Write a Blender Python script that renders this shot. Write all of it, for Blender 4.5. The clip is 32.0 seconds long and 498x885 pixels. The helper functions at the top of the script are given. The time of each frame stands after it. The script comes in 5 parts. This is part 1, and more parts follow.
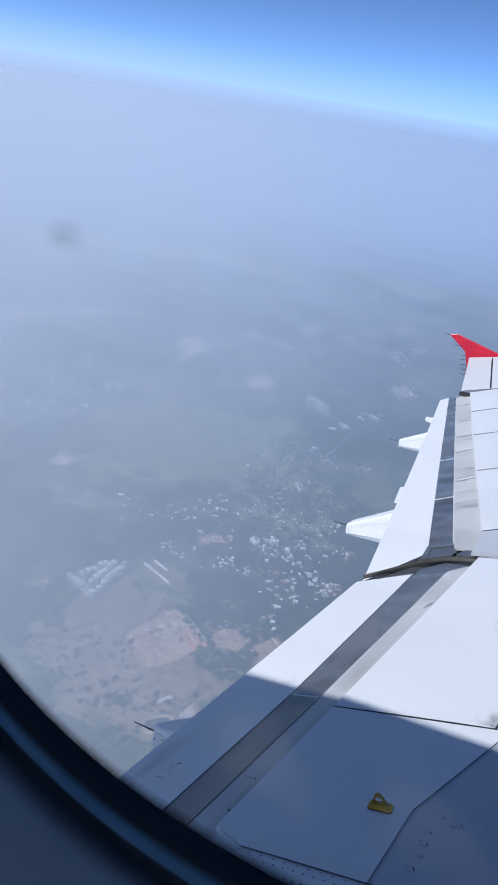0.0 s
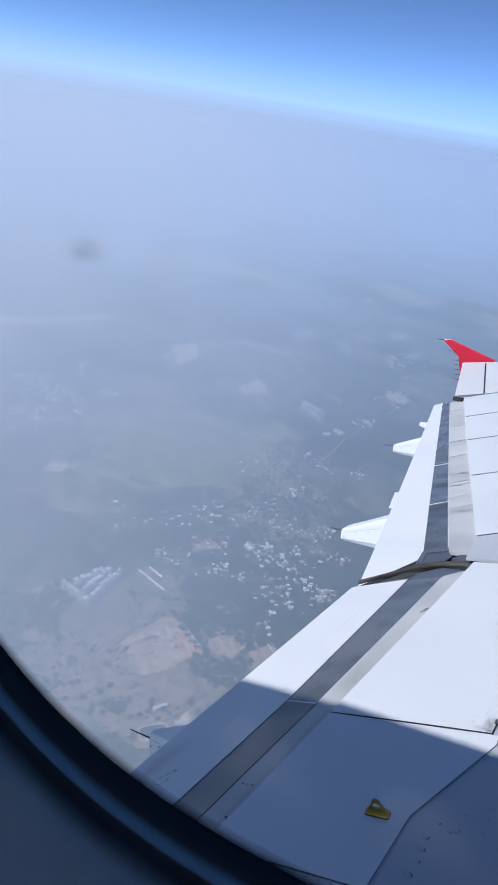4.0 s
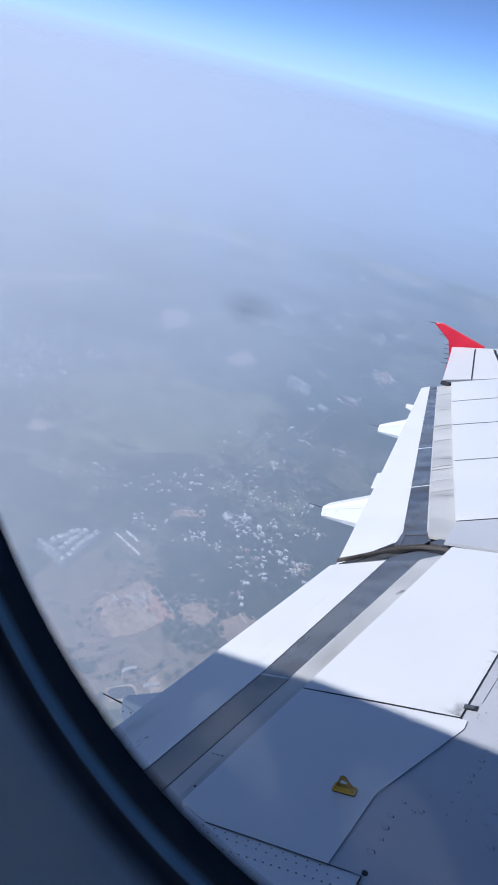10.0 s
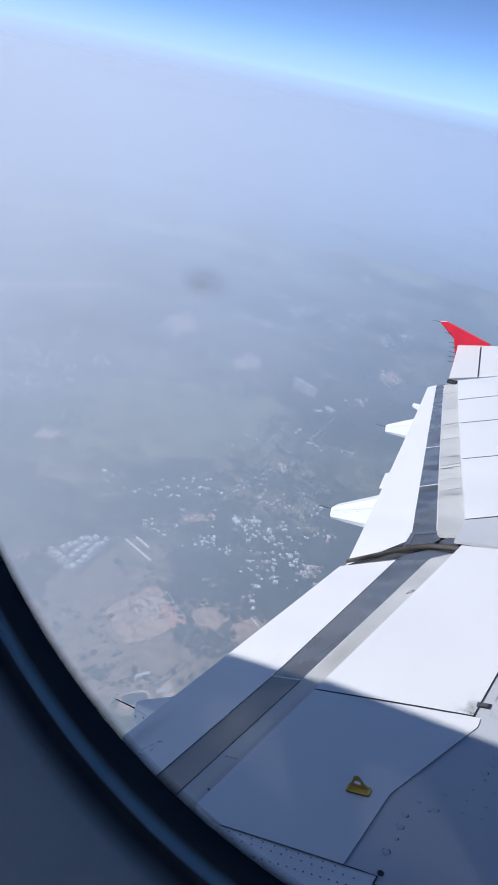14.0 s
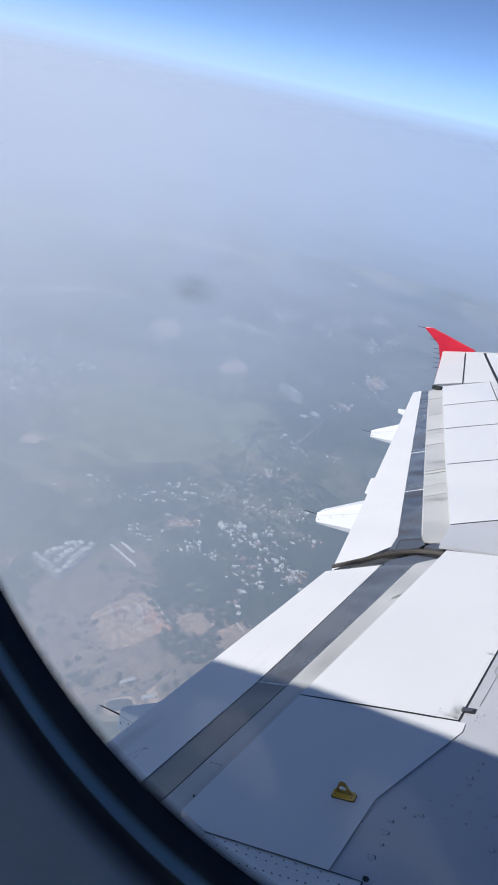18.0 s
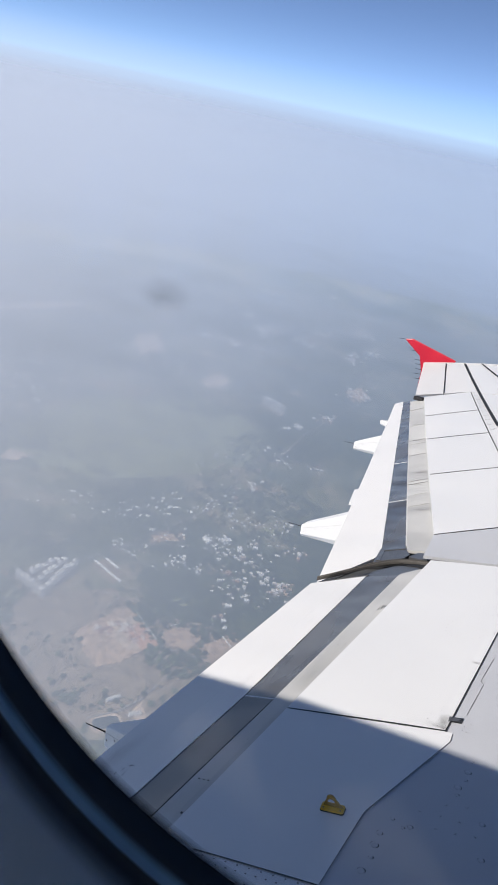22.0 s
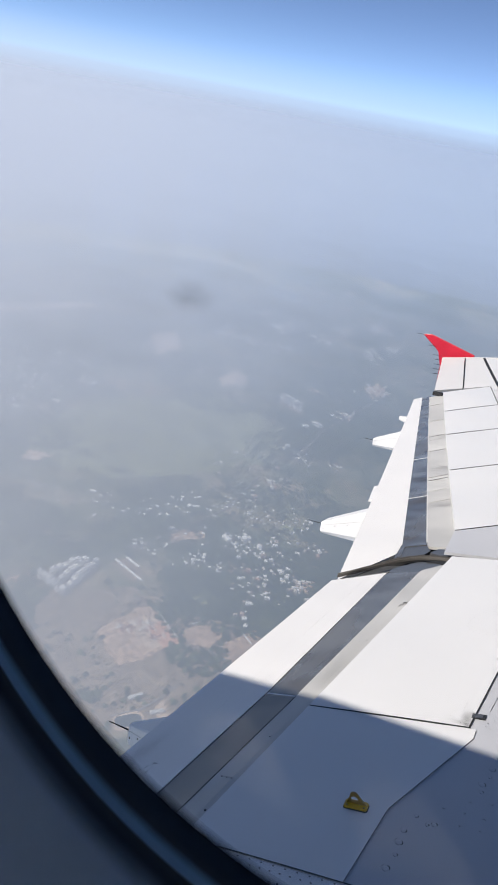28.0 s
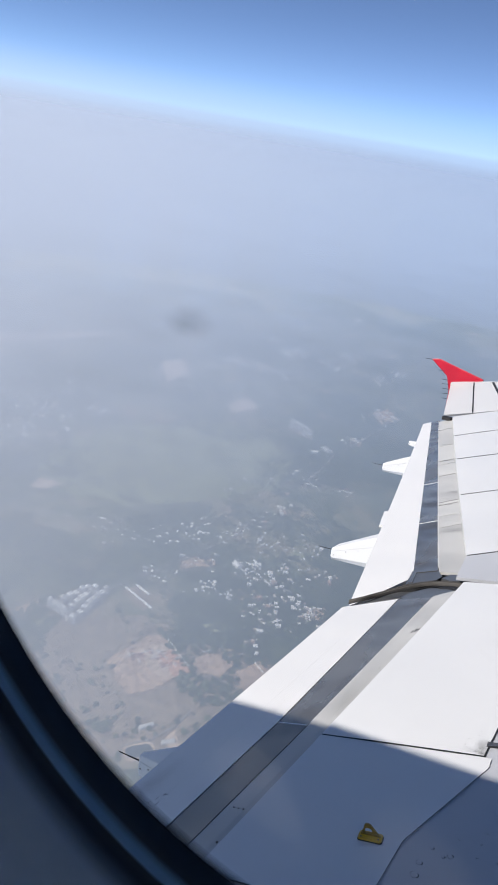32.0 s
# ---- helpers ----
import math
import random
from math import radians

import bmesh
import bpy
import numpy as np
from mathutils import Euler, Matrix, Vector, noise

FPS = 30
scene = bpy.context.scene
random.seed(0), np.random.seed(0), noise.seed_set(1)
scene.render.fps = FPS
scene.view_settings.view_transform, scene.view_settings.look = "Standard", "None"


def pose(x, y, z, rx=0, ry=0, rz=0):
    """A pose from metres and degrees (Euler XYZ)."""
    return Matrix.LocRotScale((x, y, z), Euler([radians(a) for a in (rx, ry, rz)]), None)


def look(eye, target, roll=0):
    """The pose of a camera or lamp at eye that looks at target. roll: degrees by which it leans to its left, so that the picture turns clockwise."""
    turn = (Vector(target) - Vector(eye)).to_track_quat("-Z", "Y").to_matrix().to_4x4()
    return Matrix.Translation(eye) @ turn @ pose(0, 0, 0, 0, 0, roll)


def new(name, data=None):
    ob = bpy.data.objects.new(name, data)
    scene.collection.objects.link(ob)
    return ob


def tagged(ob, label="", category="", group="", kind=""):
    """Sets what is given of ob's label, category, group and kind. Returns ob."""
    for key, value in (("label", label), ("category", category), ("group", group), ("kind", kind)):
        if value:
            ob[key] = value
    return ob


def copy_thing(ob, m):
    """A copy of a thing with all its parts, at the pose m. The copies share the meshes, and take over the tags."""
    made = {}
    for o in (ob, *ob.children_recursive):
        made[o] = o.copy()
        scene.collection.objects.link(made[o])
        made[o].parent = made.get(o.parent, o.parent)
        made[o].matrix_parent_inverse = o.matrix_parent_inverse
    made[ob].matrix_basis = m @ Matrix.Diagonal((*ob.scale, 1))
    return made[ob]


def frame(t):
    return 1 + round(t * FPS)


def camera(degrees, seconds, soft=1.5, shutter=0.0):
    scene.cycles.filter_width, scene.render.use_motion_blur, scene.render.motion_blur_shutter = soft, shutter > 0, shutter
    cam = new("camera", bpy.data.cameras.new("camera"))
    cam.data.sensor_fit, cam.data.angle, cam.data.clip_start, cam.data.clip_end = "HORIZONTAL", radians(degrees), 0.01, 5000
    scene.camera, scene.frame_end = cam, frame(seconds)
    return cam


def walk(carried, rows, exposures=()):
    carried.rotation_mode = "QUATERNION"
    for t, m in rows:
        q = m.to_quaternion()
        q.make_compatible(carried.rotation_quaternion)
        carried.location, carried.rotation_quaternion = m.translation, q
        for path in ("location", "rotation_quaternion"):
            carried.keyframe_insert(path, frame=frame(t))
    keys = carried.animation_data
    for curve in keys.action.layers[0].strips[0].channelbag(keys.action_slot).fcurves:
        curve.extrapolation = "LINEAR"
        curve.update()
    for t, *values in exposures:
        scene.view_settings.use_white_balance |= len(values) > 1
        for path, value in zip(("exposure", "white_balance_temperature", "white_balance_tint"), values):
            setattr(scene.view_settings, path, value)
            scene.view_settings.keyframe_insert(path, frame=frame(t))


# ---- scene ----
# ---------------------------------------------------------------- camera and walk
# Aircraft axes: x forward, y outward along the wing, z up from the wing; AIR banks them into the world.
AIR = Matrix(((0.994424, 0.016998, -0.104076, 0), (0.0, 0.986924, 0.161186, 0),
              (0.105455, -0.160287, 0.981421, 0), (0, 0, 0, 1)))
PATH = (
    (0, 0.8934, 1.5827, 1.6024, 77.292, -8.016, 29.933),
    (0.5, 0.8931, 1.5829, 1.6024, 77.206, -8.043, 29.976),
    (1, 0.8928, 1.5831, 1.6023, 77.110, -8.005, 30.031),
    (1.5, 0.8925, 1.5833, 1.6023, 77.015, -7.923, 30.023),
    (2, 0.8921, 1.5835, 1.6023, 76.957, -7.822, 29.952),
    (2.5, 0.8921, 1.5823, 1.6024, 76.968, -7.772, 29.803),
    (4.5, 0.8921, 1.5777, 1.6031, 78.289, -7.966, 29.367),
    (5, 0.8920, 1.5766, 1.6032, 78.609, -8.576, 29.637),
    (5.5, 0.8905, 1.5788, 1.6034, 78.429, -9.314, 30.354),
    (6, 0.8889, 1.5811, 1.6035, 77.728, -10.228, 31.465),
    (6.5, 0.8591, 1.5899, 1.6094, 76.736, -11.320, 33.252),
    (7, 0.8613, 1.5826, 1.6096, 76.170, -12.196, 33.959),
    (7.5, 0.8616, 1.5818, 1.6097, 76.536, -12.707, 32.891),
    (8, 0.8618, 1.5810, 1.6098, 77.282, -12.757, 30.703),
    (8.5, 0.8621, 1.5802, 1.6099, 77.641, -12.696, 28.495),
    (9, 0.8623, 1.5794, 1.6100, 77.281, -12.366, 27.995),
    (9.5, 0.8636, 1.5793, 1.6100, 76.445, -11.930, 28.474),
    (10, 0.8648, 1.5793, 1.6101, 75.741, -11.496, 29.082),
    (10.5, 0.8661, 1.5792, 1.6101, 75.383, -11.118, 29.507),
    (11, 0.8674, 1.5791, 1.6101, 75.432, -10.816, 29.566),
    (11.5, 0.8687, 1.5790, 1.6095, 75.613, -10.646, 29.586),
    (12, 0.8700, 1.5789, 1.6090, 75.772, -10.495, 29.549),
    (12.5, 0.8712, 1.5788, 1.6084, 75.865, -10.389, 29.449),
    (13, 0.8725, 1.5787, 1.6078, 75.911, -10.275, 29.307),
    (13.5, 0.8724, 1.5787, 1.6079, 75.951, -10.207, 29.299),
    (14, 0.8723, 1.5788, 1.6079, 75.944, -10.088, 29.312),
    (14.5, 0.8722, 1.5788, 1.6080, 75.933, -10.098, 29.401),
    (16.5, 0.8718, 1.5791, 1.6082, 76.152, -10.233, 29.025),
    (17, 0.8717, 1.5791, 1.6083, 76.237, -10.379, 28.794),
    (17.5, 0.8718, 1.5790, 1.6082, 76.334, -10.460, 28.576),
    (18, 0.8718, 1.5788, 1.6081, 76.490, -10.436, 28.321),
    (18.5, 0.8718, 1.5787, 1.6080, 76.693, -10.463, 28.077),
    (19, 0.8718, 1.5786, 1.6079, 76.907, -10.380, 27.805),
    (19.5, 0.8721, 1.5785, 1.6078, 77.039, -10.408, 27.641),
    (20, 0.8724, 1.5785, 1.6077, 77.240, -10.310, 27.507),
    (20.5, 0.8727, 1.5785, 1.6076, 77.369, -10.294, 27.405),
    (21, 0.8730, 1.5784, 1.6075, 77.461, -10.241, 27.289),
    (21.5, 0.8733, 1.5784, 1.6074, 77.621, -9.970, 27.072),
    (22, 0.8737, 1.5783, 1.6073, 77.685, -9.892, 26.946),
    (22.5, 0.8740, 1.5783, 1.6071, 77.750, -9.787, 26.875),
    (23, 0.8743, 1.5782, 1.6070, 77.846, -9.624, 26.897),
    (23.5, 0.8742, 1.5782, 1.6069, 77.944, -9.457, 26.990),
    (24, 0.8741, 1.5782, 1.6068, 78.094, -9.235, 27.033),
    (24.5, 0.8739, 1.5782, 1.6067, 78.256, -9.397, 27.113),
    (25, 0.8738, 1.5781, 1.6066, 78.454, -9.527, 27.217),
    (25.5, 0.8737, 1.5781, 1.6067, 78.501, -9.618, 27.344),
    (27.5, 0.8729, 1.5778, 1.6074, 77.193, -8.996, 28.051),
    (28, 0.8727, 1.5778, 1.6075, 77.328, -8.926, 28.123),
    (28.5, 0.8733, 1.5774, 1.6075, 77.567, -8.854, 28.208),
    (29, 0.8738, 1.5770, 1.6075, 77.658, -8.615, 28.235),
    (29.5, 0.8743, 1.5767, 1.6074, 77.652, -8.033, 28.171),
    (30, 0.8749, 1.5763, 1.6074, 77.838, -7.891, 28.160),
    (30.5, 0.8746, 1.5766, 1.6074, 78.361, -8.006, 28.178),
    (31, 0.8744, 1.5769, 1.6075, 78.900, -8.149, 28.319),
    (31.5, 0.8744, 1.5773, 1.6075, 79.126, -8.311, 28.556),
    (32, 0.8744, 1.5776, 1.6075, 79.147, -8.299, 28.696),
)
cam = camera(34.925, 32.0, soft=1.7)
walk(cam, [(t, AIR @ pose(*row)) for t, *row in PATH],
     exposures=[(0, 0.16, 5550, 10), (6, 0.21, 5600, 10), (9, 0.30, 5650, 11), (13, 0.34, 5800, 11), (16, 0.29, 6000, 10), (19, 0.29, 6200, 10), (21, 0.30, 6450, 10), (24, 0.33, 6800, 10), (26, 0.34, 6800, 10), (28, 0.34, 6700, 10), (30, 0.32, 6500, 10), (32, 0.32, 6450, 10)])

# ---------------------------------------------------------------- world and sun
SUN_DIR = AIR.to_3x3() @ Vector((-0.35, -0.67, 0.655)).normalized()
world = bpy.data.worlds.new("world")
scene.world = world
world.use_nodes = True
wt = world.node_tree
sky = wt.nodes.new("ShaderNodeTexSky")
sky.sky_type, sky.sun_disc = 'NISHITA', False
sky.sun_elevation = math.asin(SUN_DIR.z)
sky.sun_rotation = math.atan2(SUN_DIR.x, SUN_DIR.y)
sky.altitude, sky.air_density, sky.dust_density, sky.ozone_density = 3000, 0.33, 0.0, 1.9
wt.nodes["Background"].inputs["Strength"].default_value = 0.15
wt.links.new(sky.outputs[0], wt.nodes["Background"].inputs["Color"])
lamp = bpy.data.lights.new("sun", 'SUN')
lamp.energy, lamp.angle, lamp.color = 4.3, radians(0.55), (1.0, 0.93, 0.84)
sun = new("sun", lamp)
sun.matrix_world = look(SUN_DIR * 60, (0, 0, 0))


# ---------------------------------------------------------------- materials
def material(name, colour, rough=0.5, metal=0.0, spec=0.5, dark=0.8, scale=3.0, fine=60.0, bump=0.0, stretch=(1, 1, 1), vary=0.0):
    """A surface with large stains (dark = how far they darken) and a fine grain."""
    m = bpy.data.materials.new(name)
    m.use_nodes = True
    nt = m.node_tree
    n, l = nt.nodes, nt.links
    b = n["Principled BSDF"]
    b.inputs["Roughness"].default_value, b.inputs["Metallic"].default_value = rough, metal
    b.inputs["Specular IOR Level"].default_value = spec
    tc, mp = n.new("ShaderNodeTexCoord"), n.new("ShaderNodeMapping")
    mp.inputs["Scale"].default_value = stretch
    l.new(tc.outputs["Object"], mp.inputs["Vector"])
    big, small = n.new("ShaderNodeTexNoise"), n.new("ShaderNodeTexNoise")
    big.inputs["Scale"].default_value, big.inputs["Detail"].default_value = scale, 6
    small.inputs["Scale"].default_value, small.inputs["Detail"].default_value = fine, 3
    l.new(mp.outputs[0], big.inputs["Vector"])
    l.new(mp.outputs[0], small.inputs["Vector"])
    ramp = n.new("ShaderNodeValToRGB")
    ramp.color_ramp.elements[0].position, ramp.color_ramp.elements[1].position = 0.3, 0.62
    ramp.color_ramp.elements[0].color = (*[c * dark for c in colour], 1)
    ramp.color_ramp.elements[1].color = (*colour, 1)
    l.new(big.outputs["Fac"], ramp.inputs["Fac"])
    mix = n.new("ShaderNodeMix")
    mix.data_type, mix.blend_type = 'RGBA', 'MULTIPLY'
    mix.inputs["Factor"].default_value = 0.12
    l.new(ramp.outputs["Color"], mix.inputs[6])
    l.new(small.outputs["Fac"], mix.inputs[7])
    last = mix.outputs[2]
    if vary:
        info, hsv, rng = n.new("ShaderNodeObjectInfo"), n.new("ShaderNodeHueSaturation"), n.new("ShaderNodeMapRange")
        rng.inputs["To Min"].default_value, rng.inputs["To Max"].default_value = 1 - vary, 1 + vary
        l.new(info.outputs["Random"], rng.inputs["Value"])
        l.new(rng.outputs[0], hsv.inputs["Value"])
        l.new(last, hsv.inputs["Color"])
        last = hsv.outputs[0]
    l.new(last, b.inputs["Base Color"])
    rr = n.new("ShaderNodeMapRange")
    rr.inputs["To Min"].default_value, rr.inputs["To Max"].default_value = max(0.03, rough - 0.1), min(1, rough + 0.1)
    l.new(big.outputs["Fac"], rr.inputs["Value"])
    l.new(rr.outputs[0], b.inputs["Roughness"])
    if bump:
        bp = n.new("ShaderNodeBump")
        bp.inputs["Strength"].default_value, bp.inputs["Distance"].default_value = bump, 0.02
        l.new(small.outputs["Fac"], bp.inputs["Height"])
        l.new(bp.outputs[0], b.inputs["Normal"])
    return m


WHITE = material("white_wing_paint", (0.83, 0.83, 0.83), 0.38, dark=0.945, scale=1.1, fine=70)
GREY = material("grey_wing_skin", (0.56, 0.57, 0.60), 0.42, dark=0.93, scale=2.2, fine=30)
SHROUD = material("stained_shroud_paint", (0.57, 0.565, 0.55), 0.45, dark=0.78, scale=2.0, fine=24, stretch=(1, 1.4, 1))


def bare_metal(name, colour, rough, dark, waves):
    """Polished sheet metal, rubbed lengthwise, with shallow waves that break up what it mirrors."""
    m = material(name, colour, rough, metal=0.5, dark=dark, scale=1.5, fine=26, stretch=(3.0, 0.7, 1))
    n, l = m.node_tree.nodes, m.node_tree.links
    tc, mp, wave, bp = n.new("ShaderNodeTexCoord"), n.new("ShaderNodeMapping"), n.new("ShaderNodeTexNoise"), n.new("ShaderNodeBump")
    mp.inputs["Scale"].default_value = (1.2, 1.0, 1.0)
    wave.inputs["Scale"].default_value, wave.inputs["Detail"].default_value = 1.5, 2
    bp.inputs["Strength"].default_value, bp.inputs["Distance"].default_value = 1.0, waves
    l.new(tc.outputs["Object"], mp.inputs["Vector"])
    l.new(mp.outputs[0], wave.inputs["Vector"])
    l.new(wave.outputs["Fac"], bp.inputs["Height"])
    l.new(bp.outputs[0], n["Principled BSDF"].inputs["Normal"])
    return m


METAL = bare_metal("polished_flap_metal", (0.20, 0.188, 0.172), 0.27, 0.66, 0.05)
METAL_WORN = bare_metal("rubbed_flap_metal", (0.20, 0.188, 0.176), 0.34, 0.55, 0.035)
SEAM = material("faded_seam", (0.68, 0.675, 0.66), 0.5, dark=0.85, scale=6)
SHROUD_WORN = material("worn_shroud_paint", (0.50, 0.495, 0.485), 0.48, dark=0.76, scale=2.6, fine=30, stretch=(0.6, 2.6, 1))
SHROUD_CLEAN = material("cleaner_shroud_paint", (0.64, 0.635, 0.615), 0.45, dark=0.82, scale=2.2, fine=24, stretch=(0.6, 2.4, 1))
FLAP = material("worn_warm_white_paint", (0.84, 0.832, 0.825), 0.4, dark=0.945, scale=1.3, fine=26, stretch=(0.7, 2.6, 1))
GLOSS = material("glossy_white_paint", (0.82, 0.81, 0.80), 0.42, dark=0.95, scale=1.6, fine=35)
RED = material("red_fence_paint", (0.62, 0.012, 0.035), 0.35, dark=0.85, scale=4)
DARK = material("dark_gap", (0.022, 0.023, 0.026), 0.7, dark=0.7)
STEEL = material("dark_steel", (0.17, 0.16, 0.15), 0.6, metal=0.0, dark=0.6, scale=9)
TRACK = material("dark_track_paint", (0.105, 0.098, 0.092), 0.62, spec=0.25, dark=0.6, scale=11, fine=40)
BRACKET = material("dark_bracket_paint", (0.085, 0.088, 0.095), 0.33, dark=0.7, scale=9)
YELLOW = material("yellow_hoist_paint", (0.80, 0.47, 0.012), 0.4, dark=0.78, scale=22)
# a darker copy of the hoist yellow: the lug's own shade is in the colour
LUG = material("shaded_yellow_lug_paint", (0.42, 0.25, 0.03), 0.5, dark=0.6, scale=30)
PINK = material("faded_red_marking", (0.55, 0.28, 0.26), 0.5)
GRIME = material("oily_grime", (0.09, 0.085, 0.08), 0.7, dark=0.6, scale=30)
PLASTIC = material("grey_cabin_plastic", (0.45, 0.63, 0.93), 0.6, dark=0.95, scale=8, fine=300, bump=0.1)
RUBBER = material("black_rubber_seal", (0.028, 0.042, 0.068), 0.6, dark=0.8)
HULL = material("white_hull_paint", (0.82, 0.82, 0.83), 0.45, dark=0.95)


# ---------------------------------------------------------------- mesh helpers
def link(name, bm, mat, parent=None, label="", smooth=False):
    me = bpy.data.meshes.new(name)
    bm.normal_update()
    bm.to_mesh(me)
    bm.free()
    me.materials.append(mat)
    if smooth:
        for p in me.polygons:
            p.use_smooth = True
    ob = new(name, me)
    if parent is not None:
        ob.parent = parent
    return tagged(ob, label) if label else ob


part = link


def empty(name, label, category, m=None, group="", kind=""):
    ob = tagged(new(name), label, category, group, kind)
    if m is not None:
        ob.matrix_world = m
    return ob


def box(bm, x0, x1, y0, y1, z0, z1, taper=0.0):
    """A box whose upper face is drawn in by taper."""
    v = [bm.verts.new(p) for p in ((x0, y0, z0), (x1, y0, z0), (x1, y1, z0), (x0, y1, z0),
         (x0 + taper, y0 + taper, z1), (x1 - taper, y0 + taper, z1), (x1 - taper, y1 - taper, z1), (x0 + taper, y1 - taper, z1))]
    for f in ((3, 2, 1, 0), (4, 5, 6, 7), (0, 1, 5, 4), (1, 2, 6, 5), (2, 3, 7, 6), (3, 0, 4, 7)):
        bm.faces.new([v[i] for i in f])
    return v


def tube(bm, points, radius, sides=8, end=None):
    """A tapered round rod along points."""
    rings, count, u = [], len(points), None
    for i, p in enumerate(points):
        p = Vector(p)
        a, b = Vector(points[max(0, i - 1)]), Vector(points[min(count - 1, i + 1)])
        way = (b - a).normalized()
        u = way.orthogonal().normalized() if u is None else (u - way * u.dot(way)).normalized()
        w = way.cross(u)
        r = radius + ((end if end is not None else radius) - radius) * i / (count - 1)
        rings.append([bm.verts.new(p + r * (math.cos(k * math.tau / sides) * u + math.sin(k * math.tau / sides) * w)) for k in range(sides)])
    for a, b in zip(rings, rings[1:]):
        for k in range(sides):
            bm.faces.new((a[k], a[(k + 1) % sides], b[(k + 1) % sides], b[k]))
    bm.faces.new(rings[0][::-1])
    bm.faces.new(rings[-1])


# ---------------------------------------------------------------- the wing's own shape
def rise(y):
    return 0.0037 * max(0.0, y - 5) ** 2


def aft_edge(y):
    """The spoilers' trailing edge, straight inboard and swept outboard."""
    return 0.0 if y < 6.67 else -0.1262 - 0.2789 * (y - 7.1267)


def top(x, y):
    d = max(0.0, x - aft_edge(y))
    return rise(y) + 0.165 * d - 0.02 * d * d


def swept(x, y):
    """The same surface with the outer edge carried on, for parts astride the kink."""
    d = max(0.0, x - (-0.1262 - 0.2789 * (y - 7.1267)))
    return rise(y) + 0.165 * d - 0.02 * d * d


def slope(x, y, outer=False):
    edge = (-0.1262 - 0.2789 * (y - 7.1267)) if outer else 0.0
    return rise(y) - 0.03 - 0.3 * max(0.0, edge - x)


def panel(bm, a, b, c, d, height, lift=0.0, thick=0.02, nu=2, nv=10, crown=0.0):
    """A curved sheet over the quadrilateral a, b (aft edge), c, d (forward edge, outboard first), with rounded-over rims."""
    def at(u, v):
        x = (1 - u) * ((1 - v) * a[0] + v * b[0]) + u * ((1 - v) * d[0] + v * c[0])
        y = (1 - u) * ((1 - v) * a[1] + v * b[1]) + u * ((1 - v) * d[1] + v * c[1])
        return Vector((x, y, height(x, y) + lift + crown * 4 * u * (1 - u)))
    us = [i / nu for i in range(nu + 1)]
    vs = [i / nv for i in range(nv + 1)]
    up = [[bm.verts.new(at(u, v)) for v in vs] for u in us]
    low = [[bm.verts.new(at(u, v) - Vector((0, 0, thick))) for v in vs] for u in us]
    for i in range(nu):
        for j in range(nv):
            bm.faces.new((up[i][j], up[i + 1][j], up[i + 1][j + 1], up[i][j + 1]))
            bm.faces.new((low[i][j], low[i][j + 1], low[i + 1][j + 1], low[i + 1][j]))
    for j in range(nv):
        bm.faces.new((up[0][j], up[0][j + 1], low[0][j + 1], low[0][j]))
        bm.faces.new((up[nu][j + 1], up[nu][j], low[nu][j], low[nu][j + 1]))
    for i in range(nu):
        bm.faces.new((up[i + 1][0], up[i][0], low[i][0], low[i + 1][0]))
        bm.faces.new((up[i][nv], up[i + 1][nv], low[i + 1][nv], low[i][nv]))


def sheet(name, a, b, c, d, height, mat, parent, lift=0.0, thick=0.02, nu=2, nv=10, label="", crown=0.0):
    bm = bmesh.new()
    panel(bm, a, b, c, d, height, lift, thick, nu, nv, crown)
    return part(name, bm, mat, parent, label, smooth=False)


def slab(name, outline, height, mat, parent, lift=0.0, thick=0.02, label=""):
    """A flat-sided plate over an outline in x, y."""
    bm = bmesh.new()
    up = [bm.verts.new((x, y, height(x, y) + lift)) for x, y in outline]
    low = [bm.verts.new((x, y, height(x, y) + lift - thick)) for x, y in outline]
    bm.faces.new(up)
    bm.faces.new(low[::-1])
    for i in range(len(up)):
        j = (i + 1) % len(up)
        bm.faces.new((up[j], up[i], low[i], low[j]))
    bmesh.ops.recalc_face_normals(bm, faces=bm.faces)
    return part(name, bm, mat, parent, label)
# ---------------------------------------------------------------- the wing
wing = empty("airliner_wing", "white airliner wing with extended flaps and red wingtip fence", "airplane wing", AIR)

# wing box under the panels, and the grey skin ahead of the spoilers
lead = lambda y: 6.6 - 0.512 * (y - 1.7)
sheet("wing_box", (-0.02, 1.75), (-0.02, 6.7), (lead(6.7), 6.7), (lead(1.75), 1.75), top, DARK, wing, -0.05, 0.35, 8, 6, "dark inner wing structure")
sheet("wing_box", (-0.02, 6.7), (-2.55, 16.3), (-1.5, 16.7), (lead(6.7), 6.7), swept, DARK, wing, -0.05, 0.12, 6, 12, "dark inner wing structure")
sheet("upper_skin", (0.10, 1.75), (0.10, 3.0), (lead(3.0), 3.0), (lead(1.75), 1.75), top, GREY, wing, -0.0015, 0.03, 10, 4, "light grey painted skin with rivets")
sheet("upper_skin", (0.40, 3.0), (0.50, 4.3), (lead(4.3), 4.3), (lead(3.0), 3.0), top, GREY, wing, -0.0015, 0.03, 28, 8, "light grey painted skin with rivets")
sheet("upper_skin", (0.50, 4.3), (0.50, 6.7), (lead(6.7), 6.7), (lead(4.3), 4.3), top, GREY, wing, -0.0015, 0.03, 24, 8, "light grey painted skin with rivets")
sheet("upper_skin", (0.60, 6.7), (-1.40, 13.83), (lead(13.83), 13.83), (lead(6.7), 6.7), swept, WHITE, wing, -0.004, 0.03, 8, 14, "white painted outer wing skin")
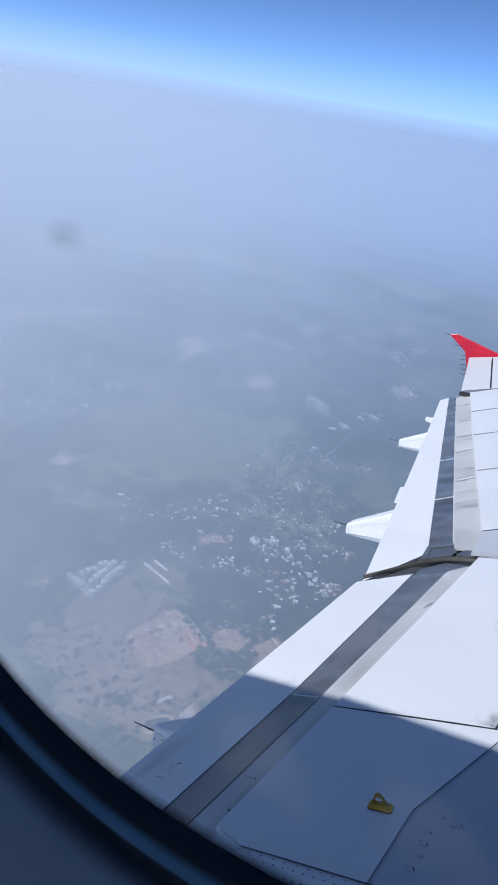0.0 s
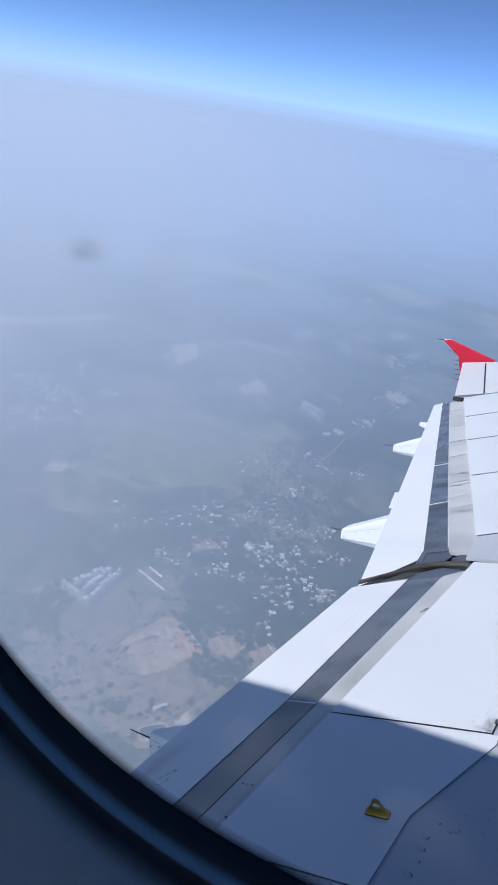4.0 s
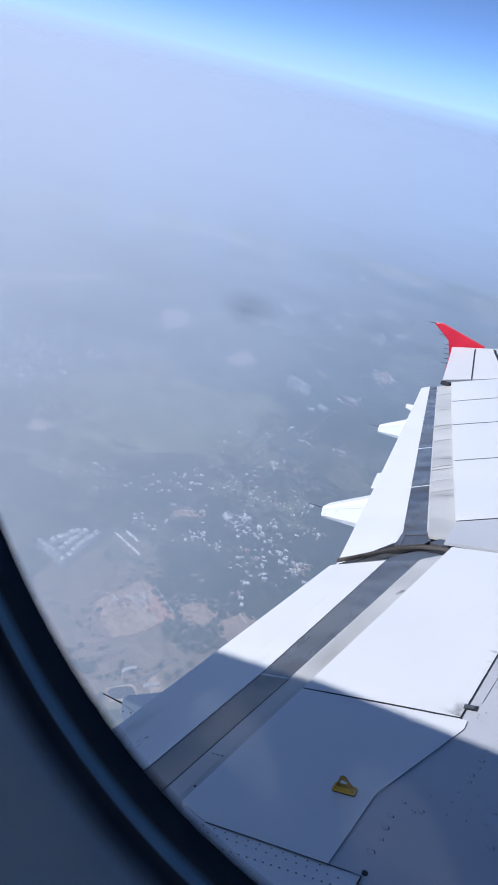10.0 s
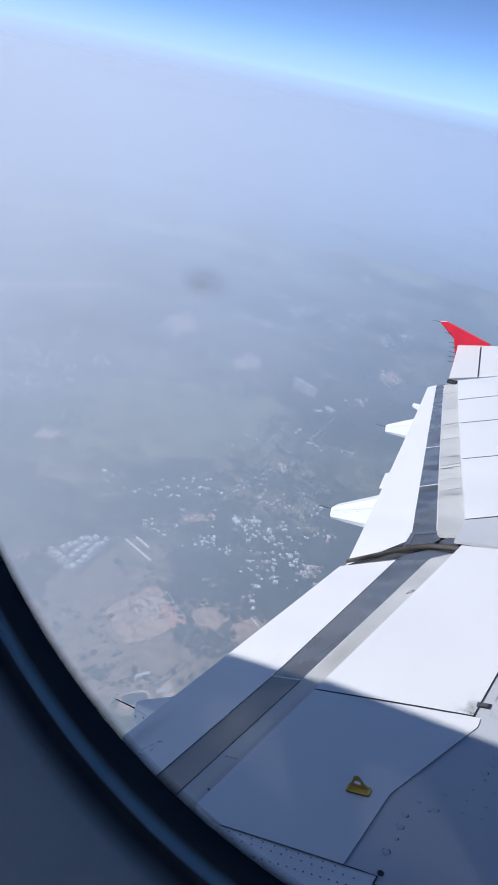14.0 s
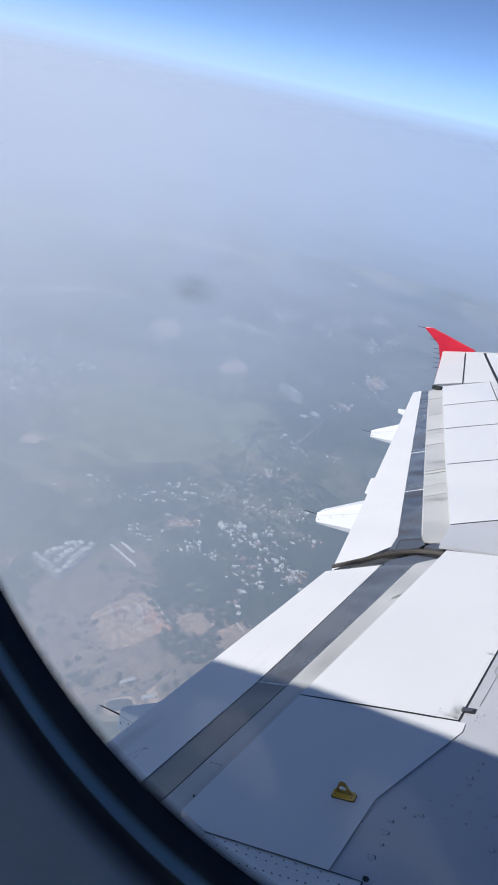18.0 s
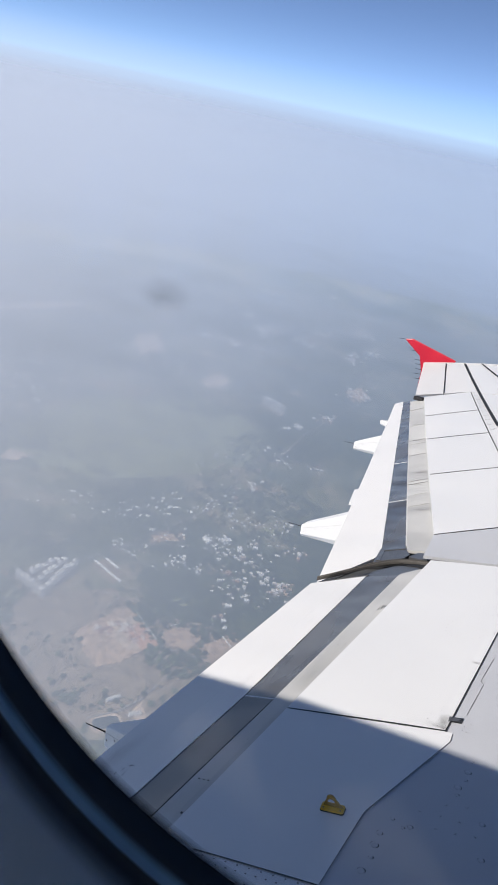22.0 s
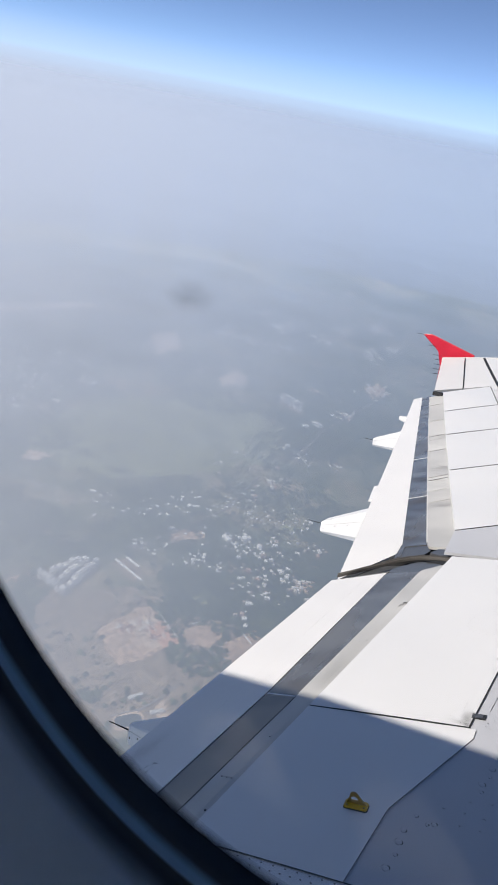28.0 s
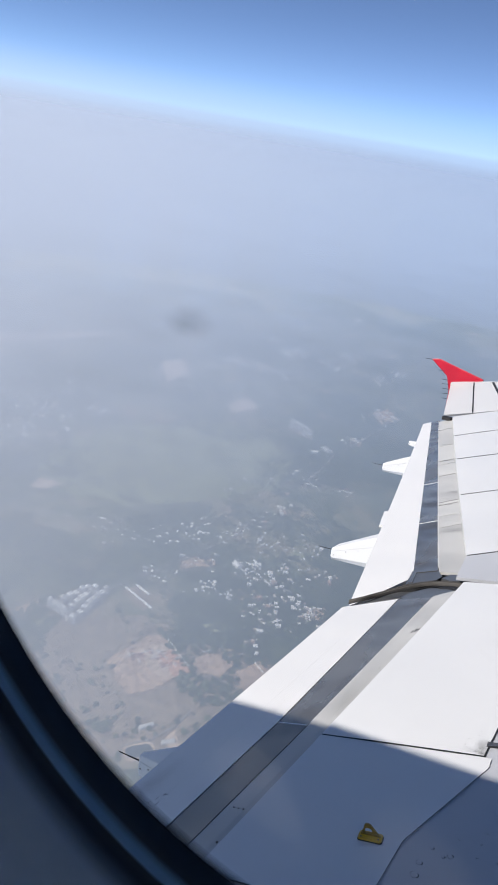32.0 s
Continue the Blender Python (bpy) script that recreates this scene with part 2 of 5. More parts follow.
slab("rivet_strip", [(0.06, 3.0), (0.62, 3.0), (0.62, 3.362), (0.557, 3.354), (0.557, 3.3875), (0.112, 3.3445), (0.02, 3.380)], top, WHITE, wing, 0.0, 0.02, "white riveted strip beside the fuselage")
slab("access_panel", [(0.0, 3.395), (0.108, 3.348), (0.466, 3.383), (0.470, 3.753), (0.606, 4.31), (0.602, 4.381), (0.0, 4.2425)], top, WHITE, wing, 0.0015, 0.02, "white inboard panel carrying the hoist ring")

# spoilers: one inboard of the kink, four outboard
sheet("spoiler", (0.0, 4.25), (0.0, 6.53), (0.585, 6.66), (0.572, 4.385), top, WHITE, wing, 0.0022, 0.03, 3, 12, "white inboard spoiler panel")
sheet("filler_plate", (-0.058, 6.565), (-0.117, 7.072), (0.60, 7.815), (0.62, 6.70), swept, GREY, wing, 0.006, 0.02, 2, 3, "pale grey plate between spoilers")
AFT_Y, FORE_Y = (7.095, 8.84, 10.40, 11.75, 13.13), (7.72, 9.49, 11.07, 12.46, 13.81)
for k in range(4):
    y0, y1, f0, f1 = AFT_Y[k], AFT_Y[k + 1], FORE_Y[k], FORE_Y[k + 1]
    fore = lambda y: -0.487 - 0.2895 * (y - 11.07)
    sheet("spoiler", (aft_edge(y0), y0), (aft_edge(y1), y1), (fore(f1), f1), (fore(f0), f0), swept, WHITE, wing, 0.006, 0.025, 3, 8, "white outboard spoiler panel")
    gap = 0.008 + 0.0022 * k
    sheet("panel_gap", (fore(f0) - 0.006, f0), (fore(f1) - 0.006, f1), (fore(f1) + 0.008, f1), (fore(f0) + 0.008, f0), swept, GRIME, wing, 0.0080, 0.003, 1, 8, "dark gap ahead of the spoiler")
    if k:
        sheet("panel_gap", (aft_edge(y0) + 0.01, y0 - gap), (aft_edge(y0) + 0.01, y0 + gap), (fore(f0), f0 + gap), (fore(f0), f0 - gap), swept, DARK, wing, 0.0085, 0.003, 4, 1, "dark gap between spoilers")
sheet("panel_gap", (0.004, 4.2440), (0.004, 4.2480), (0.580, 4.3862), (0.580, 4.3822), top, DARK, wing, 0.0030, 0.003, 4, 1, "dark gap beside the spoiler")
sheet("panel_gap", (0.572, 4.38), (0.585, 6.66), (0.5905, 6.66), (0.5775, 4.38), top, DARK, wing, 0.0030, 0.003, 1, 10, "dark gap ahead of the spoiler")
sheet("panel_gap", (0.108, 3.3450), (0.108, 3.3482), (0.530, 3.3890), (0.530, 3.3860), top, DARK, wing, 0.0028, 0.001, 4, 1, "dark gap beside the riveted strip")
sheet("panel_gap", (0.530, 3.3866), (0.530, 3.3884), (0.559, 3.3912), (0.559, 3.3892), top, GRIME, wing, 0.0026, 0.001, 1, 1, "thin dark gap at the strip's corner")
sheet("panel_gap", (0.5545, 3.356), (0.5550, 3.390), (0.5585, 3.390), (0.5600, 3.356), top, DARK, wing, 0.0026, 0.001, 1, 1, "short dark step in the strip's edge")
sheet("panel_gap", (0.555, 3.3535), (0.555, 3.3565), (0.640, 3.3760), (0.640, 3.3745), top, GRIME, wing, 0.0024, 0.001, 2, 1, "thin dark gap beyond the step")
for p0, p1, w in (((0.4655, 3.386), (0.470, 3.753), 0.0008), ((0.470, 3.753), (0.606, 4.31), 0.0008), ((0.606, 4.31), (0.602, 4.372), 0.0008), ((0.618, 4.551), (0.626, 4.859), 0.0009), ((0.626, 4.859), (0.609, 4.893), 0.0009), ((0.609, 4.893), (0.618, 5.164), 0.0009)):
    sheet("sealant_line", (p0[0] - w, p0[1]), (p1[0] - w, p1[1]), (p1[0] + w, p1[1]), (p0[0] + w, p0[1]), top, GRIME, wing, 0.0022 if p0[1] < 4.4 else 0.0004, 0.001, 1, 6, "thin dark sealant line")
sheet("panel_gap", (-0.115, 7.076), (-0.115, 7.092), (0.60, 7.838), (0.60, 7.818), swept, DARK, wing, 0.0085, 0.003, 4, 1, "dark gap beside the filler plate")

# fixed shroud, bare metal band and flap, inboard
inner = lambda x, y: slope(x, y, False)
outer = lambda x, y: slope(x, y, True)
sheet("shroud", (-0.1015, 1.9), (-0.1035, 4.38), (0.02, 4.38), (0.02, 1.9), inner, SHROUD, wing, 0.0, 0.02, 2, 6, "stained off-white strip under the spoiler")
sheet("shroud", (-0.1035, 4.38), (-0.121, 6.30), (0.02, 6.50), (0.02, 4.38), inner, SHROUD, wing, 0.0, 0.02, 2, 6, "stained off-white strip under the spoiler")
sheet("flap_band", (-0.211, 1.9), (-0.232, 4.372), (-0.104, 4.372), (-0.102, 1.9), inner, METAL_WORN, wing, -0.003, 0.02, 2, 6, "bare metal flap nose, rubbed along its length")
sheet("flap_band", (-0.234, 4.385), (-0.313, 6.22), (-0.122, 6.28), (-0.105, 4.385), inner, METAL, wing, -0.003, 0.02, 2, 8, "bare polished metal flap nose")
sheet("band_joint", (-0.233, 4.374), (-0.233, 4.384), (-0.104, 4.384), (-0.104, 4.374), inner, WHITE, wing, -0.003, 0.02, 1, 1, "white joint strip")
bm = bmesh.new()
panel(bm, (-0.417, 1.9), (-0.5224, 4.38), (-0.235, 4.38), (-0.2098, 1.9), inner, 0.0, 0.03, 3, 6)
panel(bm, (-0.5224, 4.38), (-0.592, 6.02), (-0.313, 6.22), (-0.235, 4.38), inner, 0.0, 0.03, 3, 8)
flap_in = part("inboard_flap", bm, FLAP, wing, "white inboard flap, partly extended")
sheet("seam", (-0.330, 3.2), (-0.395, 6.10), (-0.3938, 6.11), (-0.3288, 3.2), inner, SEAM, flap_in, 0.0003, 0.001, 1, 6, "faint seam along the flap")

# the same, outboard
fl = lambda y, d: (-0.1262 - 0.2789 * (y - 7.1267)) - d
STRIP = ((6.84, 7.74, SHROUD), (7.74, 7.90, SHROUD_WORN), (7.90, 8.24, SHROUD), (8.24, 8.60, SHROUD_CLEAN), (8.60, 8.70, SHROUD_CLEAN), (8.70, 9.75, SHROUD),
         (9.75, 10.28, SHROUD_CLEAN), (10.28, 10.46, SHROUD), (10.46, 11.30, SHROUD_CLEAN), (11.30, 12.35, SHROUD), (12.35, 13.0, SHROUD_CLEAN))
for y0, y1, paint in STRIP:
    f0, f1 = y0 + 0.12 - 0.16 * (y0 < 7.1), y1 + 0.12
    sheet("shroud", (fl(y0, 0.184), y0), (fl(y1, 0.183), y1), (fl(f1, -0.02), f1), (fl(f0, -0.02), f0), outer, paint, wing, 0.0, 0.02, 2, 4, "stained off-white strip under the spoilers")
for y, w, paint in ((7.90, 0.006, SHROUD_WORN), (8.24, 0.003, SEAM), (8.60, 0.004, GRIME), (8.70, 0.003, STEEL), (9.75, 0.004, STEEL), (10.28, 0.004, SHROUD_WORN), (10.46, 0.005, STEEL), (11.30, 0.006, SHROUD_WORN), (12.35, 0.007, STEEL)):
    sheet("strip_joint", (fl(y, 0.180), y - w), (fl(y, 0.180), y + w), (fl(y + 0.12, 0.0), y + 0.12 + w), (fl(y + 0.12, 0.0), y + 0.12 - w), outer, paint, wing, 0.0022, 0.002, 3, 1, "thin dark joint across the strip")
CUTS = (6.82, 8.07, 9.45, 13.04)
for y0, y1 in zip(CUTS, CUTS[1:]):
    wide = lambda y: 0.352 - 0.0105 * (y - 7.05)
    sheet("flap_band", (fl(y0, wide(y0)), y0), (fl(y1 - 0.03, wide(y1)), y1 - 0.03), (fl(y1, 0.187), y1 + 0.06), (fl(y0 + 0.03, 0.187), y0 + 0.09), outer, METAL, wing, -0.003, 0.02, 2, 8, "bare polished metal flap nose")
for y in (8.07, 9.45):
    sheet("band_joint", (fl(y, 0.342), y - 0.035), (fl(y, 0.342), y - 0.012), (fl(y, 0.187), y + 0.085), (fl(y, 0.187), y + 0.062), outer, WHITE, wing, -0.002, 0.02, 1, 1, "white joint strip")
sheet("outboard_flap", (fl(6.17, 0.745), 6.17), (fl(12.93, 0.41), 12.93), (fl(13.04, 0.289), 13.04), (fl(6.72, 0.357), 6.72), outer, FLAP, wing, 0.0, 0.03, 3, 16, "white outboard flap, partly extended")
sheet("band_lip", (fl(6.92, 0.191), 6.92), (fl(13.02, 0.189), 13.02), (fl(13.02, 0.184), 13.03), (fl(6.92, 0.184), 6.93), outer, SEAM, wing, 0.002, 0.006, 1, 12, "thin pale lip beside the metal band")
sheet("band_lip", (-0.106, 4.40), (-0.124, 6.27), (-0.119, 6.275), (-0.101, 4.40), inner, SEAM, wing, 0.001, 0.006, 1, 8, "thin pale lip beside the metal band")
slab("edge_tab", [(-1.005, 8.06), (-1.068, 8.055), (-1.175, 8.50), (-1.11, 8.50)], outer, WHITE, wing, -0.006, 0.02, "small white tab on the flap's trailing edge")
bm = bmesh.new()
panel(bm, (-0.60, 6.03), (-0.58, 6.62), (0.02, 7.02), (-0.06, 6.40), lambda x, y: slope(x, y) - 0.06, 0, 0.02, 2, 4)
part("kink_gap", bm, BRACKET, wing, "dark grey recess between the two flaps")
slab("kink_floor", [(-0.42, 6.58), (-0.03, 6.58), (-0.08, 7.15), (-0.45, 7.10)], outer, DARK, wing, -0.035, 0.02, "dark cavity floor under the flap bracket")
pts = [Vector(p) for p in ((-0.592, 6.13), (-0.527, 6.215), (-0.467, 6.305), (-0.406, 6.40), (-0.344, 6.497), (-0.273, 6.568), (-0.19, 6.60), (-0.098, 6.59), (0.005, 6.55))]
bm, rows = bmesh.new(), []
for i, p in enumerate(pts):
    way = (pts[min(i + 1, len(pts) - 1)] - pts[max(i - 1, 0)]).normalized()
    side = Vector((-way.y, way.x)) * (0.005 + 0.009 * min(1.0, i / 4))
    z = slope(p.x, p.y) + 0.008
    rows.append([bm.verts.new((p.x + k * side.x, p.y + k * side.y, z + dz)) for k, dz in ((-1, -0.02), (-1, 0), (-0.6, 0.006), (-0.3, -0.001), (0.3, -0.001), (0.6, 0.006), (1, 0), (1, -0.02))])
for a, b in zip(rows, rows[1:]):
    for k in range(7):
        bm.faces.new((a[k], a[k + 1], b[k + 1], b[k]))
for r in (rows[0], rows[-1]):
    bm.faces.new(r)
bmesh.ops.recalc_face_normals(bm, faces=bm.faces)
bar = part("flap_end_seal", bm, TRACK, wing, "dark steel track with two raised rails along the flap's end", True)
bm = bmesh.new()
tube(bm, [(p.x, p.y, slope(p.x, p.y) + 0.0085) for p in pts[1:]], 0.0042, 6)
part("groove", bm, DARK, bar, "dark groove between the rails")
bm = bmesh.new()
tube(bm, [(-0.572, 6.160, slope(-0.572, 6.160) + 0.004), (-0.572, 6.160, slope(-0.572, 6.160) + 0.012)], 0.006, 10)
part("bolt", bm, DARK, bar, "dark bolt hole at the track's end")
hood = slab("bracket", [(-0.375, 6.57), (-0.405, 6.81), (-0.243, 6.855), (-0.180, 6.735), (-0.200, 6.66)], outer, BRACKET, wing, 0.006, 0.03, "dark grey hood plate at the flap's inner end")
slab("hood_lip", [(-0.398, 6.79), (-0.408, 6.825), (-0.244, 6.87), (-0.238, 6.845)], outer, METAL, hood, 0.010, 0.006, "bright edge of the hood plate")
slab("hood_fold", [(-0.368, 6.60), (-0.398, 6.80), (-0.372, 6.807), (-0.338, 6.60)], outer, METAL, hood, 0.0095, 0.005, "pale folded edge of the hood plate")
slab("bracket", [(-0.175, 6.70), (-0.140, 6.775), (-0.035, 6.765), (-0.012, 6.655), (-0.10, 6.65)], outer, BRACKET, wing, 0.004, 0.03, "dark bracket beside the hood plate")
slab("cavity_plate", [(-0.33, 6.26), (-0.30, 6.40), (-0.20, 6.53), (-0.06, 6.53), (0.0, 6.46), (-0.018, 6.27)], inner, BRACKET, wing, -0.012, 0.02, "dark grey plate at the inboard flap's end")
slab("cavity_slot", [(-0.15, 6.52), (-0.07, 6.56), (0.0, 6.52), (-0.01, 6.45), (-0.07, 6.50)], inner, DARK, wing, -0.006, 0.01, "black slot under the track")
sheet("flap_end_cap", (-0.585, 6.025), (-0.57, 6.06), (-0.31, 6.28), (-0.315, 6.22), inner, STEEL, wing, -0.006, 0.02, 2, 1, "dark end of the inboard flap")


# flap track fairings: canoe-shaped boxes under the trailing edge
def fairing(y, x_tip, x_root, half_tip, half_root, top_tip, top_root, deep_tip, deep_root, wick=0.12):
    bm, rings = bmesh.new(), []
    for i in range(9):
        u = (0, 0.03, 0.15, 0.3, 0.45, 0.6, 0.75, 0.88, 1.0)[i]
        e = 0.90 if i == 0 else 1.0
        x, h = x_tip + (x_root - x_tip) * u, (half_tip + (half_root - half_tip) * u) * e
        t = top_tip + (top_root - top_tip) * u
        deep = (deep_tip + (deep_root - deep_tip) * u) * e
        prof = ((-1, -0.14), (-0.97, -0.04), (-0.86, 0), (0.86, 0), (0.97, -0.04), (1, -0.14), (1, -0.84), (0.86, -1), (-0.86, -1), (-1, -0.84))
        rings.append([bm.verts.new((x, y + h * a, t + deep * b)) for a, b in prof])
    for a, b in zip(rings, rings[1:]):
        for k in range(10):
            bm.faces.new((a[k], a[(k + 1) % 10], b[(k + 1) % 10], b[k]))
    bm.faces.new(rings[0][::-1])
    bm.faces.new(rings[-1])
    bmesh.ops.recalc_face_normals(bm, faces=bm.faces)
    ob = part("flap_track_fairing", bm, WHITE, wing, "white flap track fairing with a static wick")
    def side(u, drop, out=0.0):
        h = half_tip + (half_root - half_tip) * u
        deep = deep_tip + (deep_root - deep_tip) * u
        return (x_tip + (x_root - x_tip) * u, y - h - out, top_tip + (top_root - top_tip) * u - drop * deep)

    bm = bmesh.new()
    tube(bm, [side(u, 0.30) for u in (0.04, 0.3, 0.6, 0.95)], 0.0016, 5)
    part("seam", bm, SHROUD, ob, "faint seam along the fairing")
    for u, drop in ((0.08, 0.62), (0.34, 0.42), (0.62, 0.40)):
        bm = bmesh.new()
        tube(bm, [side(u, drop, -0.003), side(u, drop, 0.0015)], 0.0042, 7)
        part("screw", bm, STEEL, ob, "small dark screw")
    if wick:
        bm = bmesh.new()
        z = top_tip - 0.4 * deep_tip
        tube(bm, [(x_tip + 0.02, y, z), (x_tip - wick, y, z - 0.004)], 0.004, 5, 0.002)
        part("static_wick", bm, DARK, ob, "black static wick")
    return ob


fairing(4.042, -0.660, -0.45, 0.016, 0.12, -0.268, -0.180, 0.085, 0.15, 0.11)
fairing(7.79, -1.335, -0.94, 0.09, 0.13, -0.415, -0.20, 0.095, 0.28, 0.15)
fairing(10.97, -2.01, -1.67, 0.09, 0.13, -0.225, -0.06, 0.095, 0.25, 0.16)
fairing(11.72, -1.965, -1.78, 0.04, 0.06, -0.01, 0.0, 0.05, 0.10, 0.0)

# aileron, tip and fence
slab("aileron", [(-1.93, 13.115), (-2.70, 16.38), (-2.31, 16.42), (-1.615, 13.50)], swept, GLOSS, wing, 0.008, 0.03, "white aileron")
sheet("tip_panel", (-1.605, 13.50), (-2.29, 16.43), (-2.02, 16.52), (-1.30, 13.84), swept, GLOSS, wing, 0.006, 0.02, 2, 6, "white wingtip panel")
sheet("tip_skin", (-1.302, 13.84), (-2.022, 16.52), (-1.2, 16.72), (-0.3, 13.84), swept, WHITE, wing, 0.0, 0.02, 3, 8, "white outer wing skin")
sheet("tip_edge", (-2.71, 16.39), (-2.69, 16.44), (-1.4, 16.80), (-1.4, 16.70), swept, WHITE, wing, 0.012, 0.06, 4, 1, "white wingtip edge")
for y0, y1, x0, x1, w in ((11.53, 16.56, -0.467, -1.987, 0.022), (14.3, 16.70, -0.70, -1.71, 0.016)):
    sheet("slat_gap", (x0 - w, y0), (x1 - w, y1), (x1 + w, y1), (x0 + w, y0), swept, DARK, wing, 0.012, 0.004, 1, 8, "dark gap along the wing")
sheet("hinge_gap", (-1.622, 13.52), (-2.305, 16.42), (-2.285, 16.42), (-1.602, 13.52), swept, DARK, wing, 0.014, 0.004, 1, 8, "dark aileron hinge line")
slab("flap_stop", [(-1.93, 13.04), (-1.80, 13.02), (-1.78, 13.10), (-1.92, 13.12)], swept, DARK, wing, 0.0, 0.05, "dark flap end bracket")


def plate_xz(outline, y, half, lean=0.0):
    bm = bmesh.new()
    a = [bm.verts.new((x, y - half + lean * z, z)) for x, z in outline]
    b = [bm.verts.new((x, y + half + lean * z, z)) for x, z in outline]
    bm.faces.new(a)
    bm.faces.new(b[::-1])
    for i in range(len(a)):
        j = (i + 1) % len(a)
        bm.faces.new((a[j], a[i], b[i], b[j]))
    bmesh.ops.recalc_face_normals(bm, faces=bm.faces)
    bmesh.ops.bevel(bm, geom=bm.edges[:], offset=half * 0.5, segments=2, affect='EDGES', profile=0.5)
    return bm


fence = part("wingtip_fence", plate_xz([(-3.235, 0.845), (-3.08, 0.872), (-2.63, 0.745), (-2.19, 0.62), (-2.30, 0.40), (-2.62, 0.05), (-2.80, -0.08), (-2.80, 0.30), (-2.885, 0.575)], 16.72, 0.022), RED, wing, "glossy red wingtip fence")
for x, z, n in ((-3.22, 0.84, 0.13), (-2.95, 0.66, 0.13), (-2.86, 0.50, 0.11), (-2.83, 0.42, 0.11), (-2.81, 0.33, 0.11), (-2.80, 0.24, 0.11), (-2.80, 0.15, 0.11)):
    bm = bmesh.new()
    tube(bm, [(x + 0.01, 16.70, z), (x - n, 16.68, z - 0.003)], 0.006, 5, 0.003)
    part("static_wick", bm, DARK, fence, "black static wick")

# yellow hoist ring on the inboard panel
def rounded_plate(half_x, half_y, corner, z0, z1):
    bm, low, up = bmesh.new(), [], []
    for k in range(24):
        a = (k + 0.5) * math.tau / 24
        x = math.copysign(half_x - corner, math.cos(a)) + corner * math.cos(a)
        y = math.copysign(half_y - corner, math.sin(a)) + corner * math.sin(a)
        low.append(bm.verts.new((x, y, z0)))
        up.append(bm.verts.new((x * 0.97, y * 0.95, z1)))
    bm.faces.new(up)
    for i in range(24):
        j = (i + 1) % 24
        bm.faces.new((low[i], low[j], up[j], up[i]))
    return bm


hoist = part("hoist_fitting", rounded_plate(0.0365, 0.0215, 0.009, 0.0, 0.005), YELLOW, wing, "yellow lifting eye fitting with rounded base plate")
hoist.location = (0.381, 3.716, top(0.381, 3.716) + 0.0035)
hoist.rotation_euler = (0, -0.16, 0.12)
part("base_seal", rounded_plate(0.0382, 0.0232, 0.010, -0.004, 0.0012), DARK, hoist, "dark sealant round the base")
# a triangular lug with a rounded crest and an oval hole, set along the plate
RIM = [(-0.031, 0.004), (-0.026, 0.016), (-0.0205, 0.029)] + [(-0.0085 + 0.0125 * math.cos(a), 0.0315 + 0.0095 * math.sin(a)) for a in np.linspace(2.75, 0.55, 9)] + [(0.011, 0.026), (0.023, 0.013), (0.033, 0.004)]
HOLE = [(-0.0075 + (0.0105 + 0.002 * (i > 9)) * math.cos(a), 0.0185 + 0.0095 * math.sin(a)) for i, a in enumerate(np.linspace(math.pi * 1.25, -math.pi * 0.25, len(RIM)))]
bm, rings = bmesh.new(), []
for y in (0.001, 0.0065):
    rings.append([[bm.verts.new((x, y, z)) for x, z in ring] for ring in (HOLE, RIM)])
for (h0, r0), (h1, r1) in zip(rings, rings[1:]):
    count = len(RIM)
    for i in range(count):
        j = (i + 1) % count
        for ring in ((h0, r0), (h1, r1)):
            bm.faces.new((ring[0][i], ring[0][j], ring[1][j], ring[1][i]))
        bm.faces.new((h0[i], h0[j], h1[j], h1[i]))
        bm.faces.new((r0[j], r0[i], r1[i], r1[j]))
bmesh.ops.recalc_face_normals(bm, faces=bm.faces)
part("eye", bm, LUG, hoist, "yellow triangular lug with an oval hole, its shade painted in")
for x in (-0.027, 0.026):
    bm = bmesh.new()
    tube(bm, [(x, -0.011, 0.004), (x, -0.011, 0.0065)], 0.0026, 8)
    part("bolt", bm, STEEL, hoist, "small steel bolt")

# hinge cut-outs, rivets, oil marks and stencils
slab("hinge_slot", [(0.563, 4.497), (0.614, 4.511), (0.614, 4.471), (0.566, 4.459)], top, DARK, wing, 0.003, 0.003, "dark hinge slot")
slab("hinge_arm", [(0.563, 4.497), (0.602, 4.498), (0.602, 4.478), (0.566, 4.459)], top, BRACKET, wing, 0.0045, 0.003, "grey hinge arm in the slot")
rng = random.Random(4)


def rivet_row(points, r=0.006, mat=GRIME, name="rivet", label=""):
    bm = bmesh.new()
    for x, y in points:
        z = top(x, y) + 0.0024
        ring = [bm.verts.new((x + r * math.cos(k), y + r * math.sin(k), z)) for k in np.linspace(0, math.tau, 8)[:-1]]
        cap = bm.verts.new((x, y, z + r * 0.35))
        for i in range(7):
            bm.faces.new((ring[i], ring[(i + 1) % 7], cap))
    return tagged(part(name, bm, mat, wing, label), kind="stuff")


rivet_row([(0.47 + 0.115 * math.cos(a) + 0.05 * math.sin(a), 5.52 + 0.20 * math.sin(a)) for a in np.linspace(0, math.tau, 25)[:-1]], 0.0038, GRIME, "rivets", "dark rivets round an oval hatch")
rivet_row([(0.527, 4.567), (0.525, 4.530), (0.495, 4.487), (0.494, 4.437), (0.543, 4.993), (0.556, 4.941), (0.538, 4.404), (0.564, 4.950)], 0.0026, GRIME, "oil_spots", "dark oil spots near the hinge")
rivet_row([(0.075 + 0.034 * i, 3.3285 + 0.0034 * i) for i in range(12)], 0.0030, STEEL, "rivets", "small dark rivets in a row")
rivet_row([(0.080 + 0.0285 * i, 3.3060 + 0.00285 * i) for i in range(16)], 0.0030, STEEL, "rivets", "small dark rivets in a row")
